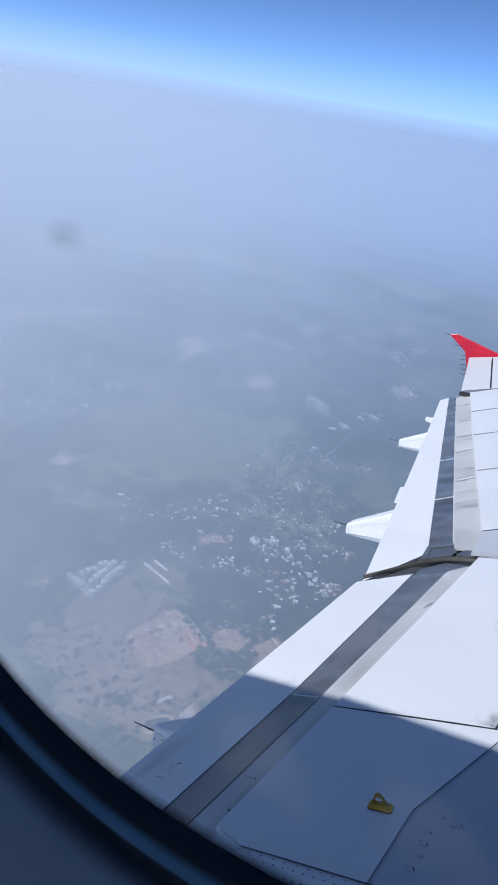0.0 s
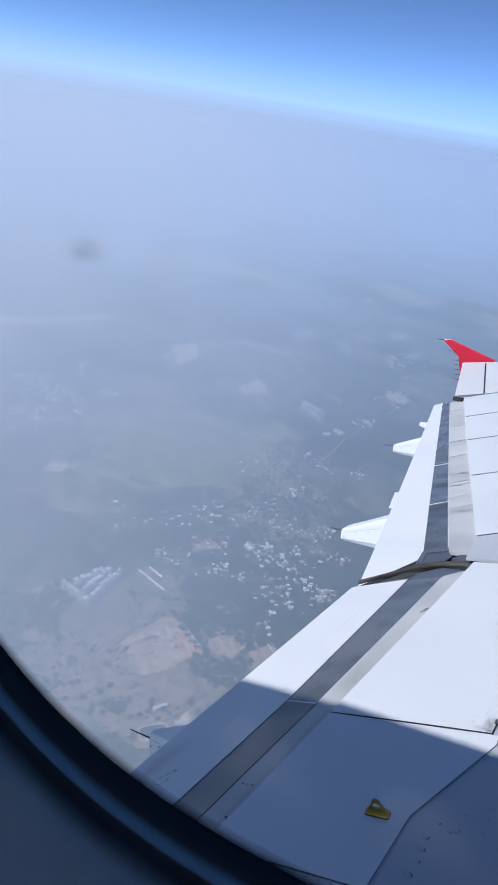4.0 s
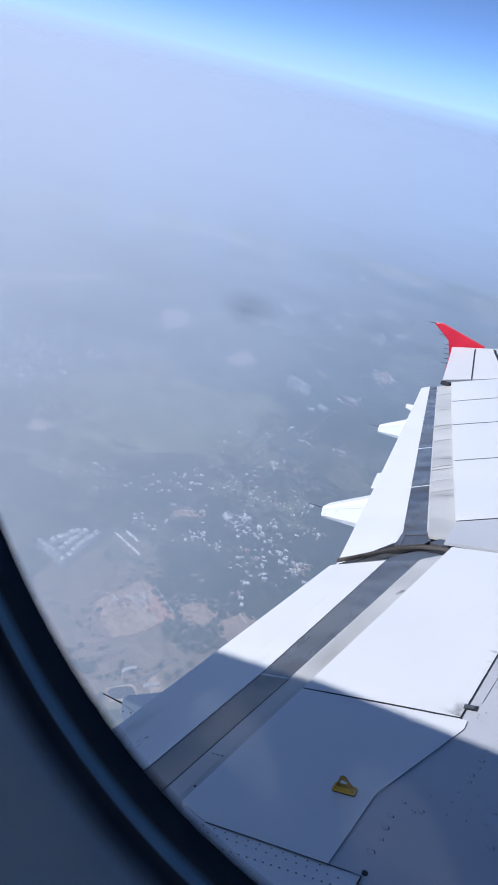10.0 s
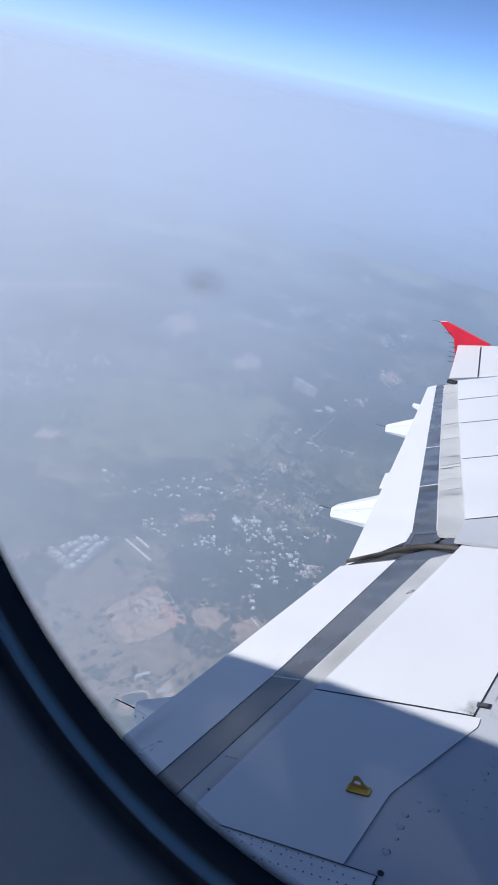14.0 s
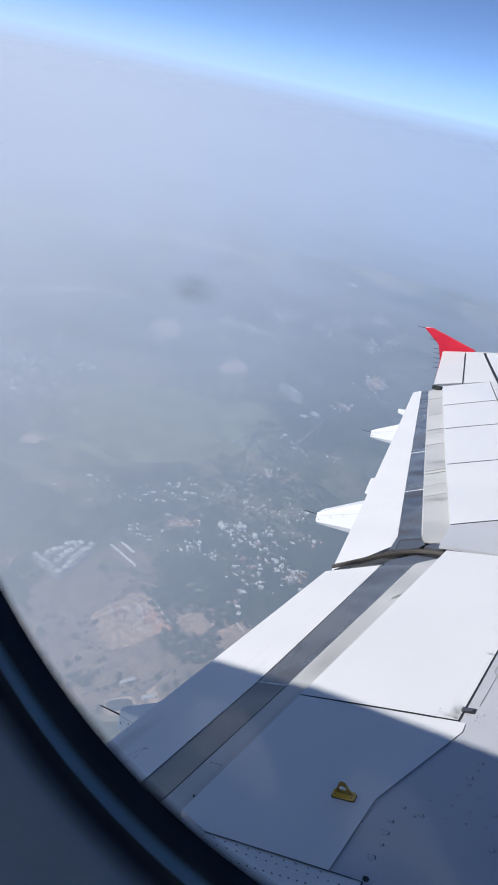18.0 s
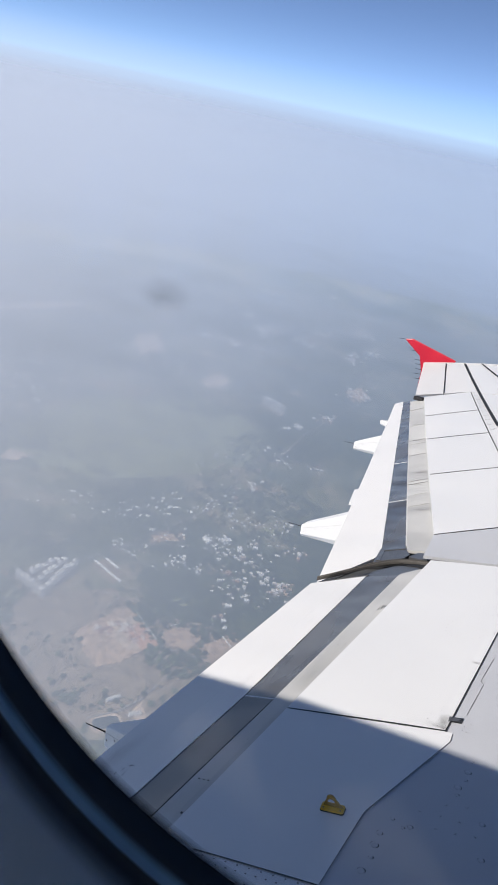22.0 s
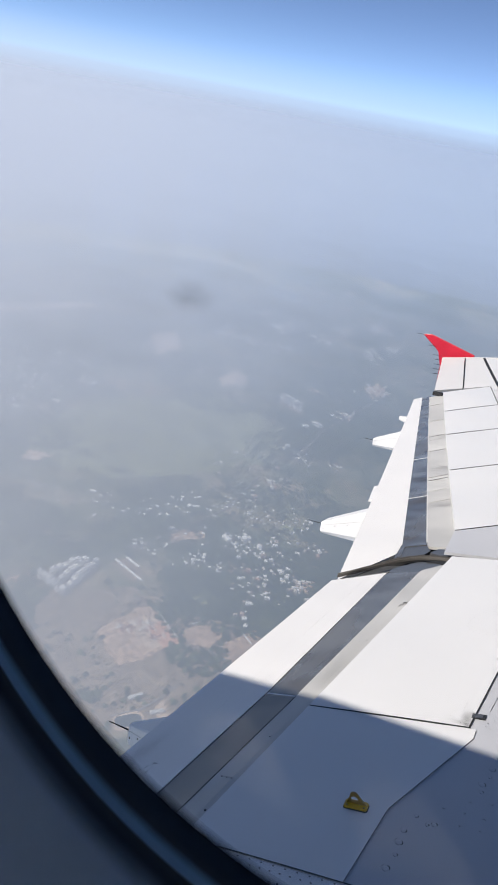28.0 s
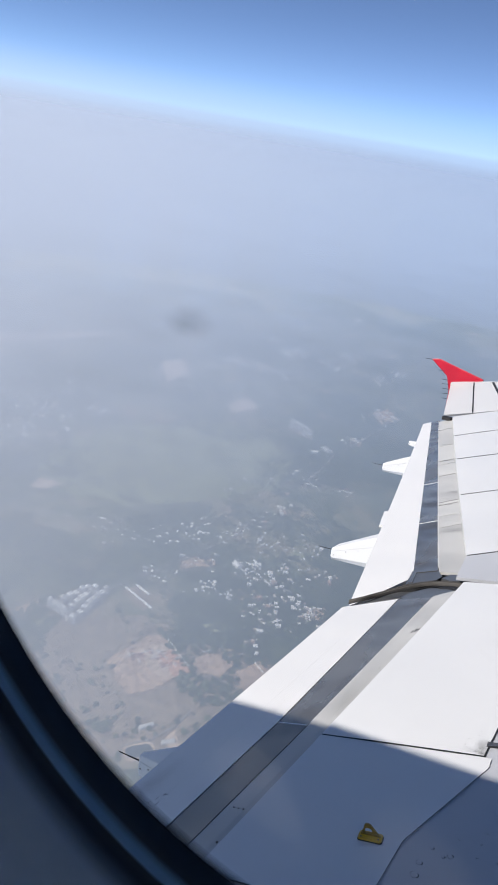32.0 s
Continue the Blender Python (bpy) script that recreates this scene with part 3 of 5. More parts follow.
rivet_row([(0.070 + 0.0226 * i, 3.2550 + 0.0032 * i) for i in range(21)], 0.0033, STEEL, "rivets", "small dark rivets in a row")
rivet_row([(0.594, 5.016), (0.593, 4.951), (0.636, 4.719), (0.628, 4.450), (0.646, 4.481), (0.627, 4.419), (0.643, 4.410)], 0.0028, GRIME, "rivets", "dark rivets ahead of the spoiler")
MARKS = ((0.543, 3.619), (0.551, 3.561), (0.545, 3.494), (0.554, 3.763), (0.593, 3.736), (0.611, 3.749), (0.540, 3.678), (0.691, 4.034), (0.698, 3.989), (0.702, 4.142), (0.705, 4.090), (0.703, 4.214), (0.796, 3.875), (0.823, 3.707))
CHEVRONS = ((0.614, 3.842), (0.681, 3.914), (0.679, 3.851), (0.736, 3.852), (0.679, 3.783), (0.734, 3.787), (0.789, 3.802), (0.741, 3.936))
bm, arcs = bmesh.new(), bmesh.new()
for k, (x, y) in enumerate(MARKS):
    r, z = (0.0105, 0.0055, 0.0100, 0.0050, 0.0042, 0.0075, 0.0080)[k % 7], top(x, y) - 0.0015
    rings = [[bm.verts.new((x + r * q * math.cos(a), y + r * q * 1.15 * math.sin(a), z + h)) for a in np.linspace(0, math.tau, 13)[:-1]] for q, h in ((1, 0), (0.92, 0.0008), (0.5, 0.0010))]
    for a, b in zip(rings, rings[1:]):
        for i in range(12):
            bm.faces.new((a[i], a[(i + 1) % 12], b[(i + 1) % 12], b[i]))
    bm.faces.new(rings[-1])
    for start, steps, fat in ((-1.1 + 0.35 * (k % 3), 10, 0.0030), (2.2 + 0.4 * (k % 2), 6, 0.0016)):
        edge = [[arcs.verts.new((x + q * math.cos(start + i * 0.24), y + 1.15 * q * math.sin(start + i * 0.24), top(x, y) + 0.0014)) for q in (r * 1.02, r * 1.02 + fat * math.sin(math.pi * i / (steps - 1)) + 0.0003)] for i in range(steps)]
        for (p0, p1), (q0, q1) in zip(edge, edge[1:]):
            arcs.faces.new((p0, p1, q1, q0))
tagged(part("sealant_arcs", arcs, GRIME, wing, "dark crescent rims round sealant spots"), kind="stuff")
tagged(part("sealant_blisters", bm, GREY, wing, "small round grey blisters on the skin", True), kind="stuff")
bm = bmesh.new()
for k, (x, y) in enumerate(CHEVRONS):
    for turn, long in ((0.5, 0.010), (2.3, 0.008), (-0.6, 0.006)):
        dx, dy = math.cos(turn + k), math.sin(turn + k)
        bm.faces.new([bm.verts.new((x + dx * u - dy * v, y + dy * u + dx * v, top(x + dx * u - dy * v, y + dy * u + dx * v) + 0.0006)) for u, v in ((0, -0.0011), (long, -0.0003), (long, 0.0003), (0, 0.0011))])
tagged(part("scuffs", bm, STEEL, wing, "small grey scuffs on the skin"), kind="stuff")


bm = bmesh.new()
for x, y, r in ((-0.078, 3.717, 0.0034), (-0.060, 3.716, 0.0030), (-0.043, 3.716, 0.0034), (-0.028, 3.52, 0.0040), (-0.05, 4.02, 0.0026), (-0.04, 5.05, 0.0030), (-0.07, 5.03, 0.0026)):
    tube(bm, [(x, y, inner(x, y) - 0.001), (x, y, inner(x, y) + 0.0016)], r, 8)
tagged(part("fasteners", bm, GRIME, wing, "dark fastener heads on the strip"), kind="stuff")
sheet("band_gap", (-0.1050, 1.9), (-0.1070, 4.37), (-0.1042, 4.37), (-0.1022, 1.9), inner, DARK, wing, 0.0012, 0.002, 1, 6, "thin dark gap beside the metal band")
bm = bmesh.new()
tube(bm, [(0.560, 3.407, top(0.56, 3.407) - 0.002), (0.560, 3.407, top(0.56, 3.407) + 0.003)], 0.0085, 12)
part("fastener", bm, DARK, wing, "large dark fastener beside the riveted strip")


def bars(points, height, lift, mat, name, label):
    bm = bmesh.new()
    for x, y, lx, ly in points:
        z = height(x, y) + lift
        v = [bm.verts.new((x + a * lx, y + b * ly, height(x + a * lx, y + b * ly) + lift)) for a, b in ((-1, -1), (1, -1), (1, 1), (-1, 1))]
        bm.faces.new(v)
    return tagged(part(name, bm, mat, wing, label), kind="stuff")


bars([(-0.048 + 0.012 * i, 5.60 + 0.02 * i, 0.0016, 0.022) for i in range(3)] + [(-0.036, 5.65, 0.010, 0.004)], inner, 0.003, DARK, "stencil", "small black unreadable stencil")
bars([(-0.366 + 0.010 * i, 3.66 + 0.03 * (i % 3), 0.0012, 0.010) for i in range(4)] + [(-0.351, 3.62, 0.012, 0.0015), (-0.341, 3.72, 0.010, 0.0015)], inner, 0.003, GRIME, "stencil", "smudged dark marking on the flap")
bars([(-0.302 + 0.01 * (i % 2), 4.47 + 0.018 * i, 0.0014, 0.0035) for i in range(7)], inner, 0.003, GRIME, "stencil", "tiny dotted marking on the flap")

bars([(-0.318 + 0.004 * (i % 3), 4.34 + 0.03 * i, 0.0011, 0.005) for i in range(6)], inner, 0.003, PINK, "stencil", "faint red unreadable marking on the flap")
bars([(0.10 + 0.028 * i, 6.80 + 0.004 * i, 0.007, 0.012) for i in range(9)], lambda x, y: swept(x, y), 0.0072, SHROUD, "stencil", "faint grey unreadable stencil on the plate")
bars([(fl(y, d), y, w, 0.0045) for y, d, w in ((8.62, 0.12, 0.05), (9.05, 0.06, 0.05), (9.10, 0.04, 0.03), (10.5, 0.1, 0.04), (11.4, 0.1, 0.05))], outer, 0.003, STEEL, "dirt_streaks", "thin dark dirt streaks across the strip")
for k in range(9):
    y = 11.3 + 0.28 * k
    bars([(-0.487 - 0.2895 * (y - 11.07) + 0.05, y, 0.022, 0.007), (-0.487 - 0.2895 * (y - 11.07) + 0.075, y + 0.04, 0.003, 0.035)], swept, 0.004, GRIME, "hinge_marks", "small dark hinge outlines ahead of the spoilers")

# ---------------------------------------------------------------- fuselage and cabin window
WX, WZ, WA, WB, WN = 0.8627, 1.7665, 0.1221, 0.2354, 2.4063
WA, WB = WA + 0.0008, WB + 0.0008
HULL_R, HULL_Z = 1.70, 1.87


def oval(grow, a, n=WN):
    c, s = math.cos(a), math.sin(a)
    return ((WA + grow) * math.copysign(abs(c) ** (2 / n), c), (WB + grow) * math.copysign(abs(s) ** (2 / n), s))


FINE = 180
ANGLES = [k * math.tau / FINE for k in range(FINE)]
fuselage = empty("airliner_fuselage", "white airliner fuselage tube with a row of oval windows", "airplane fuselage", AIR)
bm = bmesh.new()
skin_y = lambda z: math.sqrt(max(0.01, HULL_R ** 2 - (z - HULL_Z) ** 2))
z0, z1 = WZ - 0.34, WZ + 0.34
for side in (1, -1):
    for k in range(-5, 6):
        cx = WX + 0.533 * k
        hole, rim = [], []
        for a in ANGLES:
            u, w = oval(0.045, a)
            hole.append(bm.verts.new((cx + u, side * skin_y(WZ + w), WZ + w)))
            c, s = math.cos(a), math.sin(a)
            f = min(0.2665 / max(1e-6, abs(c)), 0.34 / max(1e-6, abs(s)))
            rim.append(bm.verts.new((cx + f * c, side * skin_y(WZ + f * s), WZ + f * s)))
        for i in range(FINE):
            j = (i + 1) % FINE
            bm.faces.new((hole[i], hole[j], rim[j], rim[i]))
t0, t1 = math.asin((z0 - HULL_Z) / HULL_R), math.asin((z1 - HULL_Z) / HULL_R)
xa, xb = WX - 0.533 * 5.5, WX + 0.533 * 5.5
arcs = [(t1, math.pi - t1, xa, xb), (math.pi - t0, math.tau + t0, xa, xb), (0, math.tau, -15, xa), (0, math.tau, xb, 12)]
for s, e, x0, x1 in arcs:
    prev = None
    for i in range(49):
        a = s + (e - s) * i / 48
        p = [bm.verts.new((x, HULL_R * math.cos(a), HULL_Z + HULL_R * math.sin(a))) for x in (x0, x1)]
        if prev:
            bm.faces.new((prev[0], prev[1], p[1], p[0]))
        prev = p
for x in (-15, 12):
    bm.faces.new([bm.verts.new((x, HULL_R * math.cos(a), HULL_Z + HULL_R * math.sin(a))) for a in ANGLES])
part("hull", bm, HULL, fuselage, "white fuselage skin with oval window openings")
bm, rings = bmesh.new(), []
for i in range(17):
    u = i / 16
    x, e = -2.6 + 10.6 * u, math.sin(math.pi * min(1, max(0, 0.04 + 0.92 * u))) ** 0.35
    rings.append([bm.verts.new((x, 1.74 * e * math.cos(a), 0.55 - 0.95 * e * abs(math.sin(a)) ** 0.8)) for a in np.linspace(math.pi, math.tau, 25)])
for a, b in zip(rings, rings[1:]):
    for k in range(24):
        bm.faces.new((a[k], a[k + 1], b[k + 1], b[k]))
part("belly_fairing", bm, HULL, fuselage, "white belly fairing at the wing root", True)

window = empty("window_1", "oval cabin window with black seal in grey wall panel", "airplane window", AIR, kind="structure")


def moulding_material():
    """Black rubber, a blue-grey trim ring and grey plastic, blended so that a near edge's blur is in the colour; the
    offset from the opening tells which.
    """
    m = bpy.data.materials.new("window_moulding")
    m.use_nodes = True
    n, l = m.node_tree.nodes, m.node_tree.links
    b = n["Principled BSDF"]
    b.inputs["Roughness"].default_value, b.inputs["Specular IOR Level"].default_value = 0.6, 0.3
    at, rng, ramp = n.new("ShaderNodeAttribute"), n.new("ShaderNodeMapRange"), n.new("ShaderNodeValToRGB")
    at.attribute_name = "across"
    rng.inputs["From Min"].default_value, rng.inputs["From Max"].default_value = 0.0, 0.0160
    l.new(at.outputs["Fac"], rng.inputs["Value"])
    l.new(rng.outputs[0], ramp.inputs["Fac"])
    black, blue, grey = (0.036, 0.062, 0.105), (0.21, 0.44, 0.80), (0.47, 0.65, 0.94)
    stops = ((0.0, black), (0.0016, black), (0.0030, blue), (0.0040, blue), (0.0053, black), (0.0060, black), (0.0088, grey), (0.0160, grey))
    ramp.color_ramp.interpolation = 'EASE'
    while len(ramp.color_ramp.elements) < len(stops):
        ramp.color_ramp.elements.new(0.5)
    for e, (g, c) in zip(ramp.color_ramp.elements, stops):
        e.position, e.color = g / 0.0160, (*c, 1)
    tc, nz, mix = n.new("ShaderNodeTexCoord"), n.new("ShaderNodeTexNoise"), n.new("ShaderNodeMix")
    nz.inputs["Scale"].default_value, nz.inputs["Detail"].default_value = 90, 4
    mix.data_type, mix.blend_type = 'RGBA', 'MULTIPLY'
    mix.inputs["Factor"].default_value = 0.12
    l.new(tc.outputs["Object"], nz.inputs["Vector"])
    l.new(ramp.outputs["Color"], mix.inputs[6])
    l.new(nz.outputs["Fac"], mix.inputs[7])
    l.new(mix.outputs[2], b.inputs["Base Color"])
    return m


def annulus(name, profile, mat, label):
    """A ring round the window, from (offset outward, depth) pairs."""
    bm, rings = bmesh.new(), []
    across = bm.verts.layers.float.new("across")
    for g, y in profile:
        rings.append([bm.verts.new((WX + oval(g, a)[0], y, WZ + oval(g, a)[1])) for a in ANGLES])
        for v in rings[-1]:
            v[across] = g
    for a, b in zip(rings, rings[1:]):
        for i in range(FINE):
            bm.faces.new((a[i], a[(i + 1) % FINE], b[(i + 1) % FINE], b[i]))
    return part(name, bm, mat, window, label, True)


annulus("reveal", [(0.050, 1.695), (0.010, 1.668), (0.0, 1.661)], RUBBER, "black outer reveal")
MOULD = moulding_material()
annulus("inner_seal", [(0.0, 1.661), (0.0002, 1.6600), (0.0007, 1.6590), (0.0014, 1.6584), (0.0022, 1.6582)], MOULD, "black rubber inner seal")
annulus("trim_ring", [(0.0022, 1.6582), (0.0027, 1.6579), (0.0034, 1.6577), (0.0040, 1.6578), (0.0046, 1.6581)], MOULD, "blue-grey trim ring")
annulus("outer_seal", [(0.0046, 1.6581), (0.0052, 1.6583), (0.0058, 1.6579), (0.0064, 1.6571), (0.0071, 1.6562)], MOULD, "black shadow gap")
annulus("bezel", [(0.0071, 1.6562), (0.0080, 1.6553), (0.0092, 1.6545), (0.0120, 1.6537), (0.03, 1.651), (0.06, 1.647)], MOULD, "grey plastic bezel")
bm = bmesh.new()
ring = [bm.verts.new((WX + oval(0.06, a)[0], 1.647, WZ + oval(0.06, a)[1])) for a in ANGLES]
rim = []
for a in ANGLES:
    c, s = math.cos(a), math.sin(a)
    f = min(0.262 / max(1e-6, abs(c)), 0.60 / max(1e-6, abs(s)))
    rim.append(bm.verts.new((WX + f * c, 1.647 - 0.10 * max(0, abs(f * s) - 0.3), WZ + f * s)))
for i in range(FINE):
    bm.faces.new((ring[i], ring[(i + 1) % FINE], rim[(i + 1) % FINE], rim[i]))
part("wall_panel", bm, PLASTIC, window, "grey cabin side panel")

# window pane: clear acrylic with a faint smudge
pane_mat = bpy.data.materials.new("clear_acrylic")
pane_mat.use_nodes = True
nt = pane_mat.node_tree
nt.nodes.remove(nt.nodes["Principled BSDF"])
tr, gl, mx = nt.nodes.new("ShaderNodeBsdfTransparent"), nt.nodes.new("ShaderNodeBsdfGlossy"), nt.nodes.new("ShaderNodeMixShader")
tr.inputs["Color"].default_value = (0.97, 0.975, 0.98, 1)
gl.inputs["Roughness"].default_value = 0.05
mx.inputs["Fac"].default_value = 0.012
nt.links.new(tr.outputs[0], mx.inputs[1])
nt.links.new(gl.outputs[0], mx.inputs[2])
nt.links.new(mx.outputs[0], nt.nodes["Material Output"].inputs["Surface"])
bm = bmesh.new()
for y in (1.6665, 1.6690):
    ring = [bm.verts.new((WX + oval(0.012, a)[0], y, WZ + oval(0.012, a)[1])) for a in ANGLES]
    bm.faces.new(ring)
pane = part("pane", bm, pane_mat, window, "clear acrylic window pane")
pane.visible_shadow = False


def soft_alpha(name, colour, peak):
    """A see-through stain that fades out to its rim."""
    m = bpy.data.materials.new(name)
    m.use_nodes = True
    n, l = m.node_tree.nodes, m.node_tree.links
    tc, ln, rp, nz, mu = n.new("ShaderNodeTexCoord"), n.new("ShaderNodeVectorMath"), n.new("ShaderNodeMapRange"), n.new("ShaderNodeTexNoise"), n.new("ShaderNodeMath")
    ln.operation, mu.operation = 'LENGTH', 'MULTIPLY'
    l.new(tc.outputs["Object"], ln.inputs[0])
    l.new(ln.outputs["Value"], rp.inputs["Value"])
    rp.interpolation_type = 'SMOOTHSTEP'
    rp.inputs["From Min"].default_value, rp.inputs["From Max"].default_value = 0.0, 1.0
    rp.inputs["To Min"].default_value, rp.inputs["To Max"].default_value = peak, 0.0
    nz.inputs["Scale"].default_value = 1.6
    l.new(tc.outputs["Object"], nz.inputs["Vector"])
    l.new(rp.outputs[0], mu.inputs[0])
    l.new(nz.outputs["Fac"], mu.inputs[1])
    b = n["Principled BSDF"]
    b.inputs["Base Color"].default_value, b.inputs["Roughness"].default_value = (*colour, 1), 0.9
    b.inputs["Specular IOR Level"].default_value = 0
    l.new(mu.outputs[0], b.inputs["Alpha"])
    return m


bm = bmesh.new()
bm.faces.new([bm.verts.new((math.cos(a), 0, math.sin(a))) for a in ANGLES])
smudge = part("smudge", bm, soft_alpha("dirt_smudge", (0.06, 0.065, 0.08), 0.40), window, "faint dark smudge on the pane")
smudge.location, smudge.scale = (0.8210, 1.6609, 1.6027), (0.0046, 1, 0.0025)
smudge.visible_shadow = False

# an added ring that paints blur on the window's edge: dark outside, fading into the clear pane
blur_mat = bpy.data.materials.new("painted_edge_blur")
blur_mat.use_nodes = True
n, l = blur_mat.node_tree.nodes, blur_mat.node_tree.links
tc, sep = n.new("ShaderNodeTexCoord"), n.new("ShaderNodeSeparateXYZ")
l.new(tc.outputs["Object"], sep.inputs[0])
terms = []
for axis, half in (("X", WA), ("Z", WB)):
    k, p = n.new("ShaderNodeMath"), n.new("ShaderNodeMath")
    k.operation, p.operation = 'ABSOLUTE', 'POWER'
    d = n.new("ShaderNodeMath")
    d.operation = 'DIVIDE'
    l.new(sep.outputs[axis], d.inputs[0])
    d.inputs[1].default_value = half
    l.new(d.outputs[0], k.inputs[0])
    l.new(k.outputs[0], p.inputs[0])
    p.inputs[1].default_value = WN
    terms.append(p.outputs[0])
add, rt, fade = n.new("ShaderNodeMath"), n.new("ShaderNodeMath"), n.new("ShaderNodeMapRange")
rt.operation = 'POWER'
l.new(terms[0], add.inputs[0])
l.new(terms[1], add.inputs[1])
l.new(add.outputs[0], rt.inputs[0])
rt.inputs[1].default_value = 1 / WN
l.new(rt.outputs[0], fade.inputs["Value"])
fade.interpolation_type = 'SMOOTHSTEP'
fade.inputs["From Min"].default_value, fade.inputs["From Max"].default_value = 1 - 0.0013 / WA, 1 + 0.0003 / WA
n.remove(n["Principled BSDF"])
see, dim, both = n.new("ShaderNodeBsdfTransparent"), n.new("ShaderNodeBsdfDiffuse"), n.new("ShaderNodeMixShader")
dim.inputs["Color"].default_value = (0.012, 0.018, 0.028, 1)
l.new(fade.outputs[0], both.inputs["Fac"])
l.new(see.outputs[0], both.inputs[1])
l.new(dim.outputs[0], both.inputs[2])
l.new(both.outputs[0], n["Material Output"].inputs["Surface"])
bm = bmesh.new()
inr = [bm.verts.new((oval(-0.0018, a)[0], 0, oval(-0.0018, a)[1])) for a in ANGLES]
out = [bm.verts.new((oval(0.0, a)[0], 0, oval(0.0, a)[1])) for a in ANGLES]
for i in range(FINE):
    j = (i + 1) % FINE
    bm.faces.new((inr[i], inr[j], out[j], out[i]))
edge_blur = part("edge_blur", bm, blur_mat, window, "added dark ring that blurs the window's edge into the clear pane")
edge_blur.location = (WX, 1.6609, WZ)

# soft grime on the wing: by the spoiler's hinge and across the shroud
STAIN, FAINT = soft_alpha("soft_grime", (0.05, 0.048, 0.045), 0.6), soft_alpha("faint_grime", (0.10, 0.10, 0.10), 0.26)
for sx, sy, hgt, lift, a, b, mat in ((0.555, 4.45, top, 0.0045, 0.035, 0.08, STAIN), (0.56, 5.06, top, 0.0045, 0.03, 0.02, STAIN), (0.57, 5.75, top, 0.0045, 0.03, 0.04, STAIN),
                                     (0.563, 4.395, top, 0.0046, 0.022, 0.022, STAIN), (0.535, 4.40, top, 0.0047, 0.06, 0.03, FAINT), (fl(7.82, 0.05), 7.82, outer, 0.004, 0.13, 0.10, FAINT),
                                     (-0.05, 4.7, inner, 0.004, 0.07, 0.45, FAINT), (-0.43, 3.72, inner, 0.004, 0.05, 0.30, FAINT)):
    bm = bmesh.new()
    grid = [[bm.verts.new((u / 4, v / 4, hgt(sx + a * u / 4, sy + b * v / 4) - hgt(sx, sy))) for v in range(-4, 5)] for u in range(-4, 5)]
    for i in range(8):
        for j in range(8):
            bm.faces.new((grid[i][j], grid[i + 1][j], grid[i + 1][j + 1], grid[i][j + 1]))
    stain = part("stain", bm, mat, wing, "soft dark grime stain")
    stain.location, stain.scale = (sx, sy, hgt(sx, sy) + lift), (a, b, 1)

# ---------------------------------------------------------------- the ground far below
H = 900.0


def land_material():
    m = bpy.data.materials.new("farmland_and_woods")
    m.use_nodes = True
    n, l = m.node_tree.nodes, m.node_tree.links
    b = n["Principled BSDF"]
    b.inputs["Roughness"].default_value, b.inputs["Specular IOR Level"].default_value = 0.95, 0.1
    tc = n.new("ShaderNodeTexCoord")

    def tex(scale, detail, kind="ShaderNodeTexNoise"):
        t = n.new(kind)
        t.inputs["Scale"].default_value = scale
        if kind == "ShaderNodeTexNoise":
            t.inputs["Detail"].default_value = detail
        l.new(tc.outputs["Object"], t.inputs["Vector"])
        return t

    def ramp(src, stops):
        r = n.new("ShaderNodeValToRGB")
        while len(r.color_ramp.elements) < len(stops):
            r.color_ramp.elements.new(0.5)
        for e, (p, c) in zip(r.color_ramp.elements, stops):
            e.position, e.color = p, (*c, 1)
        l.new(src, r.inputs["Fac"])
        return r

    def mixed(fac, a, c, blend='MIX'):
        x = n.new("ShaderNodeMix")
        x.data_type, x.blend_type = 'RGBA', blend
        if isinstance(fac, float):
            x.inputs["Factor"].default_value = fac
        else:
            l.new(fac, x.inputs["Factor"])
        l.new(a, x.inputs[6])
        l.new(c, x.inputs[7])
        return x.outputs[2]

    woods = ramp(tex(0.028, 9).outputs["Fac"], ((0.3, (0.035, 0.055, 0.033)), (0.5, (0.075, 0.10, 0.058)), (0.7, (0.14, 0.155, 0.09))))
    fields = ramp(tex(0.012, 6).outputs["Fac"], ((0.3, (0.12, 0.15, 0.085)), (0.5, (0.22, 0.22, 0.14)), (0.7, (0.38, 0.31, 0.23))))
    where = ramp(tex(0.0021, 5).outputs["Fac"], ((0.46, (0, 0, 0)), (0.56, (1, 1, 1))))
    base = mixed(where.outputs["Color"], woods.outputs["Color"], fields.outputs["Color"])
    bare = ramp(tex(0.0075, 7).outputs["Fac"], ((0.66, (0, 0, 0)), (0.72, (1, 1, 1))))
    soil = ramp(tex(0.06, 4).outputs["Fac"], ((0.3, (0.26, 0.20, 0.15)), (0.7, (0.42, 0.33, 0.26))))
    l.new(mixed(bare.outputs["Color"], base, soil.outputs["Color"]), b.inputs["Base Color"])
    return m


bm = bmesh.new()
centre = bm.verts.new((0, 0, -H))
rings = []
for r in (300, 700, 1200, 1800, 2600, 3600, 4990):
    rings.append([bm.verts.new((r * math.cos(a), r * math.sin(a), -H)) for a in ANGLES])
for i in range(FINE):
    bm.faces.new((centre, rings[0][i], rings[0][(i + 1) % FINE]))
for a, b in zip(rings, rings[1:]):
    for i in range(FINE):
        bm.faces.new((a[i], b[i], b[(i + 1) % FINE], a[(i + 1) % FINE]))
tagged(link("ground", bm, land_material()), "hazy green farmland and woods far below", "ground", kind="structure")

